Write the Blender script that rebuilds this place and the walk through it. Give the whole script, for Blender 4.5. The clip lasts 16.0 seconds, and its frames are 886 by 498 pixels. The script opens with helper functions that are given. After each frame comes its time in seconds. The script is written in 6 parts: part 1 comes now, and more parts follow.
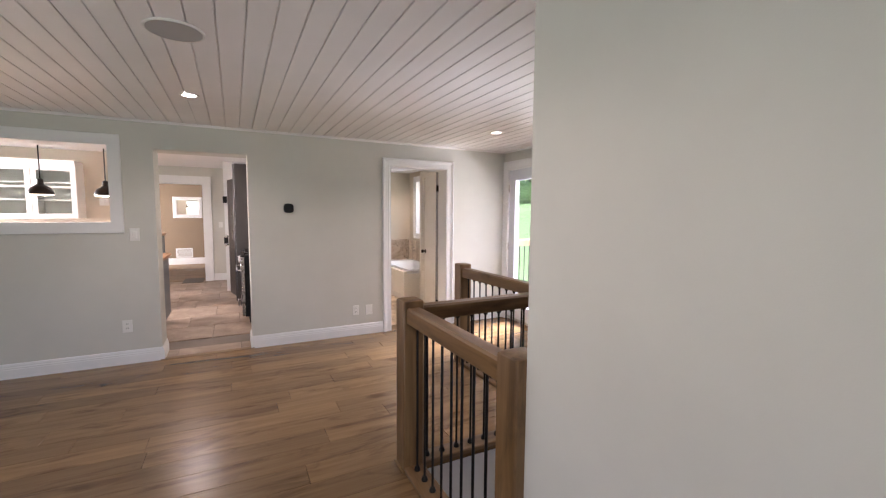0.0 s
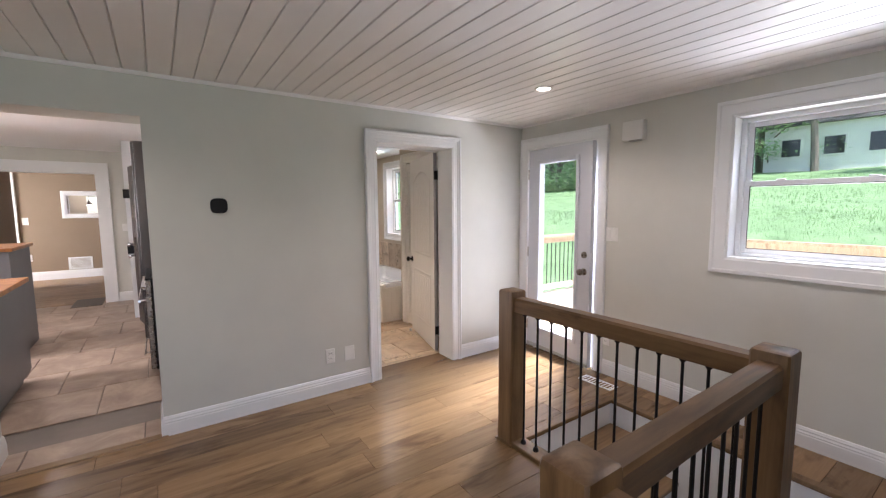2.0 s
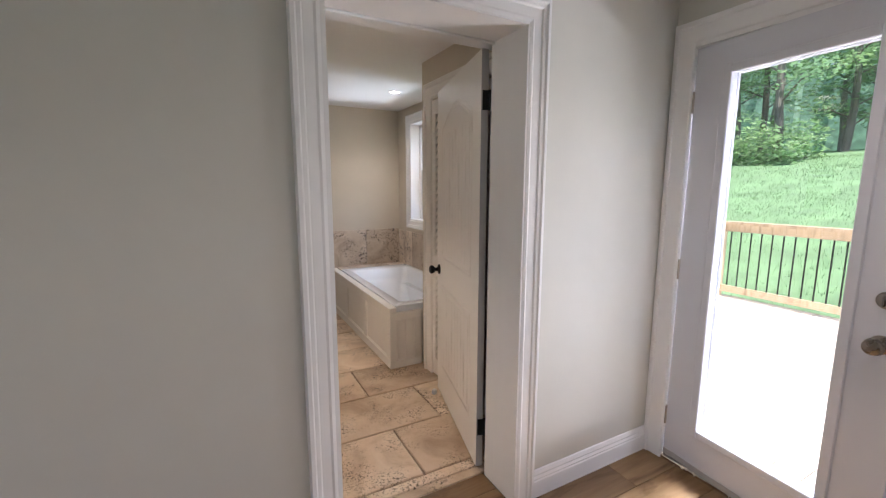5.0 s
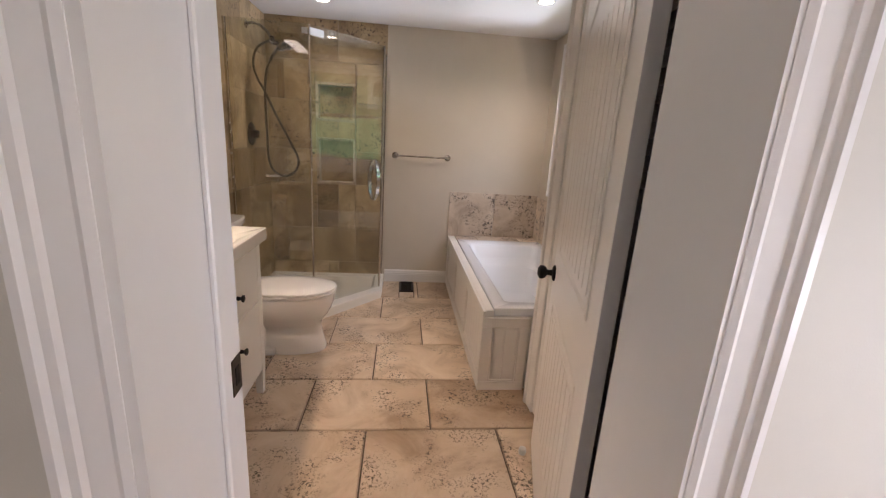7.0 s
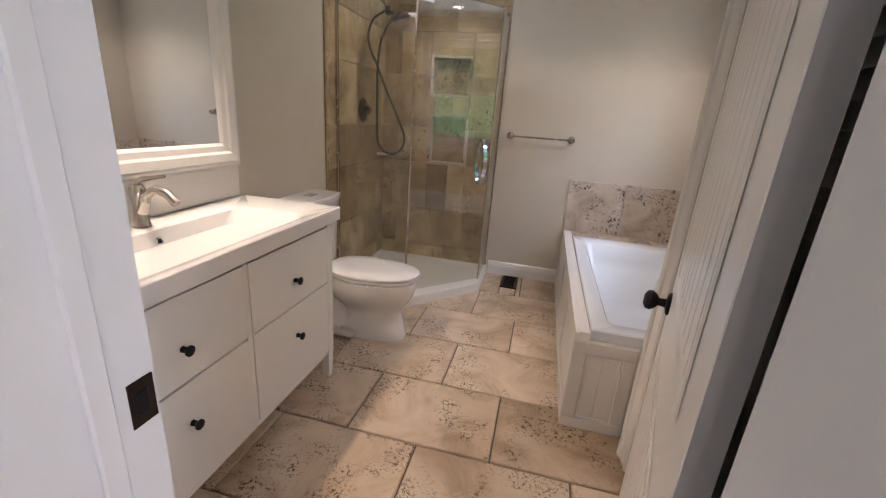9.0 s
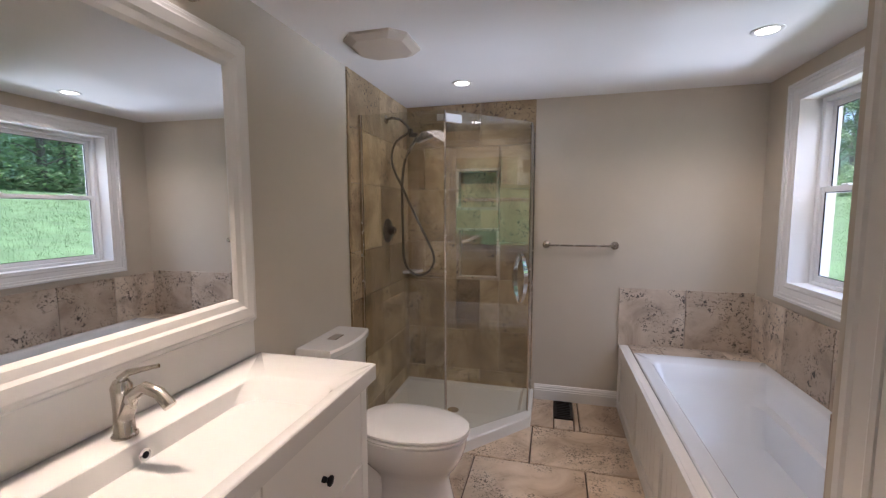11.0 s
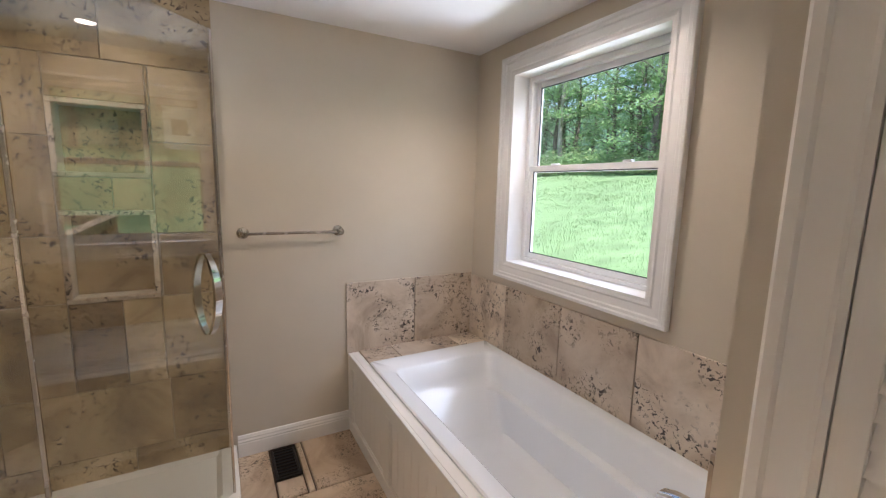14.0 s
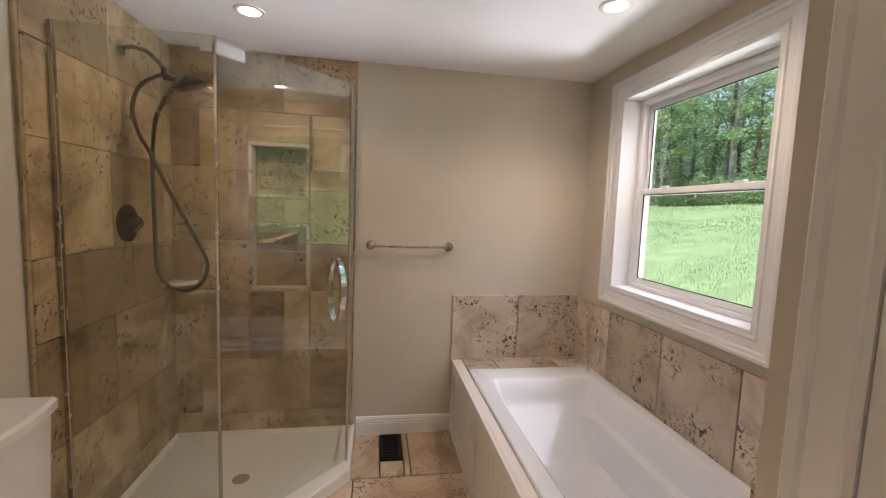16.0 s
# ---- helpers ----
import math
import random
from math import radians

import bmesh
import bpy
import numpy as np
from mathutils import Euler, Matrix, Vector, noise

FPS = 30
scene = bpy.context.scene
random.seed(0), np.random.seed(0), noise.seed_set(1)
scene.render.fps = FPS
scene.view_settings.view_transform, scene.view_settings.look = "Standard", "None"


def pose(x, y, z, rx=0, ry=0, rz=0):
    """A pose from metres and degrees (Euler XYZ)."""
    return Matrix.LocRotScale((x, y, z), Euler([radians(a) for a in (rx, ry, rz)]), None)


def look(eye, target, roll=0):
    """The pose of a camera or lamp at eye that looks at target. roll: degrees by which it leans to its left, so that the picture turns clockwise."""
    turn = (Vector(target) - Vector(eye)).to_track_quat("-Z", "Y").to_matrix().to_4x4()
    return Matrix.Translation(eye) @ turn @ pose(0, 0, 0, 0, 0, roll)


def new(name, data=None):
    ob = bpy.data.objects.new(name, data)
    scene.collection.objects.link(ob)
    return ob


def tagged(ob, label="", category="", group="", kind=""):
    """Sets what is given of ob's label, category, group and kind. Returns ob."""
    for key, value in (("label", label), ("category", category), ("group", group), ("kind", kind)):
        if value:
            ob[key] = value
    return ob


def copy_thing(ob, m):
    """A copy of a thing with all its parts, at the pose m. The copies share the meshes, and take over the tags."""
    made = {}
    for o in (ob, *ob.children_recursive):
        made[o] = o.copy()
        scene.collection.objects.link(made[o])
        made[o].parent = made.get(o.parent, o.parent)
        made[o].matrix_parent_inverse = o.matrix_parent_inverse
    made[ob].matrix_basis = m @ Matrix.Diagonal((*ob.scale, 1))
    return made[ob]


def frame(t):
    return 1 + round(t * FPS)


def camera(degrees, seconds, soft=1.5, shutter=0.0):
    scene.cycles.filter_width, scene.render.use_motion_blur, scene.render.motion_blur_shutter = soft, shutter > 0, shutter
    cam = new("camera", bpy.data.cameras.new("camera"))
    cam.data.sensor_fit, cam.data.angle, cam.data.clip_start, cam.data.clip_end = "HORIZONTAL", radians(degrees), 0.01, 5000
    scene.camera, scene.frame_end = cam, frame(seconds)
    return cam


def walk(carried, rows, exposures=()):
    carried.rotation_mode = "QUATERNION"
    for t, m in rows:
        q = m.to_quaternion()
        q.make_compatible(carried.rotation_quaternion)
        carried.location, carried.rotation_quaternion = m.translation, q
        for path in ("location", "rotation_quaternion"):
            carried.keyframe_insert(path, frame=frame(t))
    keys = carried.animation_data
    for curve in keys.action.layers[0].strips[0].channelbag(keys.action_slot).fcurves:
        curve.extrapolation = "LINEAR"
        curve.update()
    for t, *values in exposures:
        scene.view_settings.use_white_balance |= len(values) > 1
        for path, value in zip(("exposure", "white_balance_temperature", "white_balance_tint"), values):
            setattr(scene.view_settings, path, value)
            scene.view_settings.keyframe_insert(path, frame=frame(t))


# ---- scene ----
cam = camera(93.9, 16.0, soft=1.25)
PATH = [
    (0, (0.363, 0.324, 1.466), (1.263, 2.102, 1.297), 0.4),
    (0.5, (0.33, 0.756, 1.491), (1.229, 2.535, 1.325), 1.3),
    (1, (0.36, 1.158, 1.497), (1.457, 2.818, 1.297), -0.8),
    (1.5, (0.481, 1.569, 1.484), (1.516, 3.268, 1.28), 0.3),
    (2, (0.56, 1.973, 1.503), (1.687, 3.612, 1.298), -0.4),
    (2.5, (0.728, 2.333, 1.498), (1.844, 3.979, 1.291), -1.5),
    (3, (0.92, 2.71, 1.455), (2.003, 4.378, 1.245), -0.9),
    (3.5, (1.108, 3.035, 1.446), (2.246, 4.658, 1.18), -1.1),
    (4, (1.34, 3.311, 1.449), (2.344, 5.017, 1.16), 0.9),
    (4.2, (1.436, 3.418, 1.434), (2.424, 5.133, 1.15), 0.9),
    (6.3, (2.242, 4.431, 1.421), (2.822, 6.307, 1.038), 0.6),
    (6.5, (2.31, 4.504, 1.416), (2.752, 6.41, 1.0), 2.1),
    (7, (2.413, 4.673, 1.378), (2.624, 6.598, 0.877), 3.6),
    (7.5, (2.479, 4.859, 1.347), (2.57, 6.756, 0.72), 4.5),
    (8, (2.563, 4.955, 1.334), (2.438, 6.834, 0.659), 5.4),
    (8.5, (2.648, 5.0, 1.326), (2.334, 6.851, 0.638), 5.8),
    (9, (2.651, 5.035, 1.352), (2.234, 6.892, 0.738), 4.2),
    (9.5, (2.62, 5.077, 1.397), (2.104, 6.955, 0.941), 2.3),
    (10, (2.534, 5.158, 1.424), (1.966, 7.047, 1.094), 1.2),
    (10.2, (2.491, 5.199, 1.442), (1.933, 7.097, 1.151), 0.6),
    (12.3, (2.333, 5.774, 1.516), (2.001, 7.742, 1.38), 0.0),
    (12.5, (2.323, 5.864, 1.504), (2.114, 7.847, 1.348), 0.1),
    (13, (2.374, 6.061, 1.48), (2.461, 8.049, 1.275), 1.0),
    (13.5, (2.292, 6.212, 1.496), (2.867, 8.107, 1.215), 1.0),
    (14, (2.229, 6.289, 1.489), (3.185, 8.02, 1.193), 1.4),
    (14.5, (2.237, 6.292, 1.48), (3.353, 7.925, 1.182), 2.5),
    (15, (2.248, 6.276, 1.466), (3.313, 7.939, 1.15), 2.6),
    (15.5, (2.33, 6.174, 1.461), (3.092, 8.001, 1.176), 2.7),
    (16, (2.38, 6.033, 1.459), (2.699, 7.998, 1.275), 2.1),
]
walk(cam, [(t, look(eye, target, roll)) for t, eye, target, roll in PATH],
     [(0, 1.46, 6250, 22), (2.5, 1.14, 5900, 17), (4, 0.98, 5800, 15), (6.5, 0.94, 6350, 23), (7.5, 1.08, 6300, 23), (8.5, 1.10, 5850, 19), (10, 0.92, 5800, 22), (12.5, 0.77, 5500, 19), (13.2, 0.98, 5750, 18), (14.2, 1.13, 6100, 19), (15.5, 1.06, 6400, 20), (16, 0.96, 6600, 22)])

# ---- world, sun, large lights ----
world = bpy.data.worlds.new("world")
scene.world = world
world.use_nodes = True
wn = world.node_tree
sky = wn.nodes.new("ShaderNodeTexSky")
sky.sky_type = "NISHITA"
sky.sun_disc = False
sky.sun_elevation = radians(66)
sky.sun_rotation = radians(200)
wn.nodes["Background"].inputs["Strength"].default_value = 0.15
wn.links.new(sky.outputs[0], wn.nodes["Background"].inputs[0])

sun = new("sun", bpy.data.lights.new("sun", "SUN"))
sun.data.energy, sun.data.angle, sun.data.color = 4.8, radians(1), (1.0, 0.95, 0.87)
sun.matrix_world = look((0, 0, 0), (-math.sin(radians(200)) * math.cos(radians(66)), -math.cos(radians(200)) * math.cos(radians(66)), -math.sin(radians(66))))


def area(name, eye, target, sx, sy, watts, colour, spread=120):
    lamp = bpy.data.lights.new(name, "AREA")
    lamp.spread = radians(spread)
    lamp.shape, lamp.size, lamp.size_y, lamp.energy, lamp.color = "RECTANGLE", sx, sy, watts, colour
    ob = new(name, lamp)
    ob.matrix_world = look(eye, target)
    return ob


def spot(name, at, watts, colour, size=150, target=None):
    lamp = bpy.data.lights.new(name, "SPOT")
    lamp.energy, lamp.color, lamp.spot_size, lamp.spot_blend, lamp.shadow_soft_size = watts, colour, radians(size), 0.6, 0.05
    ob = new(name, lamp)
    ob.matrix_world = look(at, target or (at[0], at[1] + 0.001, at[2] - 1))
    return ob


DAY = (0.94, 0.97, 1.0)
WARM = (1.0, 0.86, 0.74)
BATH = (1.0, 0.84, 0.66)
COOL = (0.84, 0.93, 1.0)
# daylight through wide windows assumed, unseen, in the front and side walls, mostly thrown up by the ground outside
area("front_window_light", (-0.2, -3.30, 1.3), (-0.2, 0, 2.4), 2.0, 1.4, 7, DAY, 90)
area("side_fill_light", (-3.70, 1.2, 1.3), (0, 1.6, 2.4), 2.4, 1.3, 5, DAY)
# lamps added outdoors, out of sight, for light off the sunlit ground and deck below the outer windows, and from the sky
# above them
area("hall_window_ground_light", (6.5, 2.70, 0.25), (2.6, 2.7, 1.5), 1.8, 0.7, 44, DAY)
area("hall_window_sky_light", (4.75, 2.72, 2.9), (3.5, 2.72, 1.2), 1.0, 0.8, 22, DAY)
area("hall_door_sky_light", (5.2, 4.9, 3.2), (3.2, 4.5, 0.0), 1.0, 0.9, 110, DAY, 90)
area("bath_window_ground_light", (7.0, 7.4, -0.2), (2.4, 8.0, 1.0), 2.4, 0.7, 62, COOL, 80)
area("bath_window_sky_light", (5.0, 7.4, 3.0), (3.1, 8.2, 0.8), 2.0, 1.0, 16, COOL)
# added lamps at unseen west openings brighten the kitchen and far room
area("kitchen_fill_light", (-3.7, 8.0, 1.6), (0, 7.8, 0.7), 2.0, 1.2, 85, (1.0, 0.93, 0.86))
area("back_room_light", (-3.6, 12.3, 1.6), (0, 12.4, 0.8), 1.6, 1.3, 60, (1.0, 0.93, 0.84))
# the fourth place is an added, unseen light near the start of the walk
for place in ((0.10, 3.99), (2.87, 2.37), (2.88, 4.07), (0.10, 1.4)):
    spot("downlight_beam", (*place, 2.305), 13, WARM)
for place, watts in (((3.333, 7.69), 13.0), ((1.795, 8.105), 6.0)):
    spot("bath_downlight_beam", (*place, 2.295), watts, BATH)
# the second beam has no fixture; it is added to brighten the kitchen
for place in ((-1.0, 9.2), (-0.2, 6.9)):
    spot("kitchen_downlight_beam", (*place, 2.375), 22, WARM)
spot("vanity_beam", (1.34, 6.25, 2.19), 48, (1.0, 0.78, 0.54), 86, (2.10, 6.2, 0.0))

# ---- materials ----
def material(name):
    m = bpy.data.materials.new(name)
    m.use_nodes = True
    return m, m.node_tree, m.node_tree.nodes["Principled BSDF"]


def coords(nt, scale=(1, 1, 1), turn=0.0):
    geo = nt.nodes.new("ShaderNodeNewGeometry")
    mp = nt.nodes.new("ShaderNodeMapping")
    mp.inputs["Scale"].default_value = scale
    mp.inputs["Rotation"].default_value = (0, 0, turn)
    nt.links.new(geo.outputs["Position"], mp.inputs["Vector"])
    return mp.outputs[0]


def noise_tex(nt, vec, scale, detail=4.0, rough=0.6, distortion=0.0):
    n = nt.nodes.new("ShaderNodeTexNoise")
    n.inputs["Scale"].default_value, n.inputs["Detail"].default_value = scale, detail
    n.inputs["Roughness"].default_value, n.inputs["Distortion"].default_value = rough, distortion
    nt.links.new(vec, n.inputs["Vector"])
    return n.outputs["Fac"]


def ramp(nt, fac, stops):
    r = nt.nodes.new("ShaderNodeValToRGB")
    els = r.color_ramp.elements
    while len(els) < len(stops):
        els.new(0.5)
    for el, (pos, col) in zip(els, stops):
        el.position = pos
        el.color = (*col, 1) if len(col) == 3 else col
    nt.links.new(fac, r.inputs[0])
    return r.outputs["Color"]


def mix(nt, fac, a, b, mode="MIX"):
    m = nt.nodes.new("ShaderNodeMix")
    m.data_type, m.blend_type = "RGBA", mode
    for sock, v in ((m.inputs[0], fac), (m.inputs[6], a), (m.inputs[7], b)):
        if isinstance(v, (int, float)):
            sock.default_value = v
        elif isinstance(v, tuple):
            sock.default_value = (*v, 1)
        else:
            nt.links.new(v, sock)
    return m.outputs[2]


def bump(nt, bsdf, height, strength, distance):
    b = nt.nodes.new("ShaderNodeBump")
    b.inputs["Strength"].default_value, b.inputs["Distance"].default_value = strength, distance
    nt.links.new(height, b.inputs["Height"])
    nt.links.new(b.outputs[0], bsdf.inputs["Normal"])


def paint(name, col, rough=0.5, grain=260, depth=0.0006, spread=0.04, metal=0.0, coat=0.0):
    """Painted or moulded surface: faint mottling and a fine relief."""
    m, nt, b = material(name)
    v = coords(nt)
    n = noise_tex(nt, v, 1.7, 5)
    lo, hi = tuple(c * (1 - spread) for c in col), tuple(min(1, c * (1 + spread)) for c in col)
    nt.links.new(ramp(nt, n, [(0.3, lo), (0.7, hi)]), b.inputs["Base Color"])
    b.inputs["Roughness"].default_value, b.inputs["Metallic"].default_value = rough, metal
    b.inputs["Coat Weight"].default_value = coat
    if depth:
        bump(nt, b, noise_tex(nt, v, grain, 2), 0.35, depth)
    return m


def random_value(nt):
    return nt.nodes.new("ShaderNodeObjectInfo").outputs["Random"]


def shifted(nt, vec, fac, amount=40.0):
    """Moves the pattern by a piece's own random number, so that no two pieces look alike."""
    a = nt.nodes.new("ShaderNodeVectorMath")
    a.operation = "MULTIPLY_ADD"
    nt.links.new(fac, a.inputs[0])
    a.inputs[1].default_value = (amount, amount * 0.7, amount * 0.4)
    nt.links.new(vec, a.inputs[2])
    return a.outputs[0]


def wood(name, dark, mid, light, axis="x", rough=0.45, vary=0.35, island=False, knots=0.5):
    m, nt, b = material(name)
    s = {"x": (0.9, 14, 14), "y": (14, 0.9, 14), "z": (14, 14, 0.9)}[axis]
    r = nt.nodes.new("ShaderNodeNewGeometry").outputs["Random Per Island"] if island else random_value(nt)
    v = shifted(nt, coords(nt, s), r)
    grain = noise_tex(nt, v, 1.6, 8, 0.65, 0.6)
    col = ramp(nt, grain, [(0.28, dark), (0.5, mid), (0.72, light)])
    soft = {"x": (1.1, 4.5, 4), "y": (4.5, 1.1, 4), "z": (4, 4, 1.1)}[axis]
    big = noise_tex(nt, shifted(nt, coords(nt, soft), r), 1.3, 4, 0.6, 1.2)
    stain = ramp(nt, big, [(0.30, tuple(c * knots for c in mid)), (0.47, (1, 1, 1))])
    col = mix(nt, 0.6, col, stain, "MULTIPLY")
    tone = ramp(nt, r, [(0.0, (1 - vary,) * 3), (0.5, (0.95,) * 3), (1.0, (1 + vary * 0.5,) * 3)])
    nt.links.new(mix(nt, 1.0, col, tone, "MULTIPLY"), b.inputs["Base Color"])
    b.inputs["Roughness"].default_value = rough
    bump(nt, b, grain, 0.25, 0.0015)
    return m


def travertine(name, light, mid, dark, pits=(0.10, 0.075, 0.05), rough=0.5, pit_low=0.435, tint=0.2, pit_scale=62, drift=0.44):
    """Filled stone with cloudy tone, veins and dark pits in drifts."""
    m, nt, b = material(name)
    r = random_value(nt)
    v = shifted(nt, coords(nt), r)
    cloud = noise_tex(nt, v, 3.2, 7, 0.62, 0.8)
    col = ramp(nt, cloud, [(0.30, dark), (0.50, mid), (0.68, light)])
    fine = noise_tex(nt, v, pit_scale, 5, 0.62, 0.8)
    where = noise_tex(nt, v, 4.3, 4, 0.6)
    pit = ramp(nt, fine, [(pit_low - 0.035, (1, 1, 1)), (pit_low, (0, 0, 0))])
    mask = ramp(nt, where, [(drift, (0, 0, 0)), (drift + 0.12, (1, 1, 1))])
    both = mix(nt, 1.0, pit, mask, "MULTIPLY")
    col = mix(nt, both, col, pits)
    tone = ramp(nt, r, [(0.0, (1 - tint, 1 - tint * 1.15, 1 - tint * 1.3)), (1.0, (1 + tint * 0.3,) * 3)])
    nt.links.new(mix(nt, 1.0, col, tone, "MULTIPLY"), b.inputs["Base Color"])
    b.inputs["Roughness"].default_value = rough
    bump(nt, b, mix(nt, 0.5, cloud, ramp(nt, both, [(0, (1, 1, 1)), (1, (0, 0, 0))])), 0.3, 0.003)
    return m


def glass(name, tint=(1, 1, 1), gloss=1.0, ior=1.5):
    m, nt, b = material(name)
    out = nt.nodes["Material Output"]
    t, g = nt.nodes.new("ShaderNodeBsdfTransparent"), nt.nodes.new("ShaderNodeBsdfGlossy")
    t.inputs[0].default_value = (*tint, 1)
    g.inputs["Roughness"].default_value = 0.0
    lw = nt.nodes.new("ShaderNodeLayerWeight")
    lw.inputs["Blend"].default_value = 0.5
    pw = nt.nodes.new("ShaderNodeMath")
    pw.operation = "POWER"
    nt.links.new(lw.outputs["Facing"], pw.inputs[0])
    pw.inputs[1].default_value = 5.0
    f = nt.nodes.new("ShaderNodeMath")
    f.operation = "MULTIPLY_ADD"
    nt.links.new(pw.outputs[0], f.inputs[0])
    r0 = ((ior - 1) / (ior + 1)) ** 2
    f.inputs[1].default_value, f.inputs[2].default_value = 1 - r0, r0
    x = nt.nodes.new("ShaderNodeMixShader")
    nt.links.new(f.outputs[0], x.inputs[0])
    nt.links.new(t.outputs[0], x.inputs[1])
    nt.links.new(g.outputs[0], x.inputs[2])
    nt.links.new(x.outputs[0], out.inputs[0])
    return m


def glow(name, col, strength):
    m, nt, b = material(name)
    b.inputs["Base Color"].default_value = (*col, 1)
    b.inputs["Emission Color"].default_value = (*col, 1)
    b.inputs["Emission Strength"].default_value = strength
    return m


def metal(name, col, rough):
    m, nt, b = material(name)
    b.inputs["Base Color"].default_value, b.inputs["Metallic"].default_value = (*col, 1), 1.0
    v = coords(nt)
    nt.links.new(ramp(nt, noise_tex(nt, v, 30, 3), [(0.3, (rough * 0.8,) * 3), (0.7, (rough * 1.2,) * 3)]), b.inputs["Roughness"])
    return m


M_WALL = paint("wall_paint", (0.61, 0.600, 0.550), 0.6)
M_BATHWALL = paint("bath_wall_paint", (0.61, 0.545, 0.445), 0.6)
M_BROWN = paint("brown_wall_paint", (0.27, 0.20, 0.135), 0.6)
M_TRIM = paint("white_trim_paint", (0.80, 0.80, 0.80), 0.32, 40, 0.0004, 0.02)
M_CREAM = paint("cream_trim_paint", (0.80, 0.77, 0.72), 0.3, 40, 0.0004, 0.02)
M_DOORGREY = paint("pale_grey_door_paint", (0.62, 0.63, 0.68), 0.4, 60, 0.0005, 0.02)
M_VINYL = paint("white_vinyl", (0.80, 0.81, 0.82), 0.3, 30, 0.0, 0.015)
M_CEIL = paint("white_plank_paint", (0.84, 0.82, 0.81), 0.35, 60, 0.0006, 0.03)
M_PLASTER = paint("white_ceiling_plaster", (0.82, 0.81, 0.80), 0.7, 160, 0.0008, 0.02)
M_PLASTIC = paint("white_plastic", (0.78, 0.77, 0.74), 0.35, 30, 0.0, 0.01)
M_AGED = paint("aged_cream_plastic", (0.56, 0.49, 0.41), 0.5, 30, 0.0, 0.03)
M_BLACK = paint("black_plastic", (0.010, 0.010, 0.011), 0.5, 30, 0.0, 0.1)
M_IRON = paint("black_iron", (0.014, 0.013, 0.013), 0.42, 150, 0.0006, 0.2, 0.6)
M_BRONZE = paint("dark_bronze", (0.03, 0.022, 0.018), 0.35, 120, 0.0004, 0.25, 0.7)
M_GREYPL = paint("grey_grille_cloth", (0.42, 0.41, 0.40), 0.7, 400, 0.001, 0.05)
M_PORCELAIN = paint("white_porcelain", (0.82, 0.80, 0.77), 0.08, 10, 0.0, 0.01, 0.0, 0.5)
M_ACRYLIC = paint("white_acrylic", (0.80, 0.82, 0.85), 0.2, 10, 0.0, 0.01, 0.0, 0.4)
M_PAN = paint("cream_acrylic_pan", (0.78, 0.75, 0.68), 0.3, 120, 0.0008, 0.02)
M_VANITY = paint("white_lacquer", (0.80, 0.78, 0.74), 0.28, 30, 0.0, 0.015)
M_GREYCAB = paint("grey_cabinet_paint", (0.16, 0.165, 0.18), 0.45, 60, 0.0004, 0.06)
M_DARKDOOR = paint("dark_brown_door_paint", (0.035, 0.028, 0.025), 0.4, 80, 0.0005, 0.15)
M_GROUT = paint("grey_brown_grout", (0.15, 0.115, 0.08), 0.9, 300, 0.002, 0.2)
M_KGROUT = paint("kitchen_grout", (0.22, 0.19, 0.17), 0.9, 300, 0.002, 0.2)
M_SUBFLOOR = paint("dark_gap", (0.035, 0.025, 0.018), 0.9, 100, 0.001, 0.2)
M_NICKEL = metal("brushed_nickel", (0.62, 0.57, 0.50), 0.24)
M_DARKNICKEL = metal("dark_nickel", (0.24, 0.21, 0.18), 0.28)
M_HOSE = metal("dark_ribbed_steel", (0.13, 0.11, 0.09), 0.42)
M_SATIN = metal("satin_nickel", (0.42, 0.38, 0.33), 0.26)
M_CHROME = metal("polished_chrome", (0.80, 0.80, 0.80), 0.06)
M_BRASS = metal("worn_brass", (0.55, 0.38, 0.16), 0.35)
M_MIRROR = metal("silvered_mirror", (0.92, 0.93, 0.93), 0.012)
M_PANE = glass("window_glass")
M_SHOWERGLASS = glass("shower_glass", (0.93, 0.935, 0.90), 1.0, 1.85)
M_CABGLASS = glass("cabinet_glass", (0.9, 0.93, 0.92))
M_PLANK = wood("oak_floor_plank", (0.185, 0.108, 0.050), (0.242, 0.145, 0.068), (0.295, 0.182, 0.090), "x", 0.27, 0.28, False, 0.85)
M_STAIR = wood("oak_stair_tread", (0.17, 0.098, 0.045), (0.28, 0.17, 0.082), (0.36, 0.23, 0.12), "x", 0.38, 0.2)
M_POST = wood("stained_oak_post", (0.088, 0.046, 0.017), (0.165, 0.090, 0.036), (0.225, 0.132, 0.058), "z", 0.42, 0.15, False, 0.6)
M_RAILX = wood("stained_oak_rail", (0.088, 0.046, 0.017), (0.165, 0.090, 0.036), (0.225, 0.132, 0.058), "x", 0.42, 0.15, False, 0.6)
M_RAILY = wood("stained_oak_rail_long", (0.088, 0.046, 0.017), (0.165, 0.090, 0.036), (0.225, 0.132, 0.058), "y", 0.42, 0.15, False, 0.6)
M_DECK = wood("pale_deck_board", (0.54, 0.45, 0.33), (0.66, 0.57, 0.44), (0.74, 0.66, 0.53), "y", 0.7, 0.15)
M_CEDAR = wood("new_cedar", (0.46, 0.33, 0.20), (0.58, 0.44, 0.29), (0.66, 0.53, 0.37), "z", 0.65, 0.15)
M_BUTCHER = wood("orange_butcher_block", (0.26, 0.10, 0.03), (0.40, 0.17, 0.05), (0.50, 0.24, 0.08), "x", 0.35, 0.15)
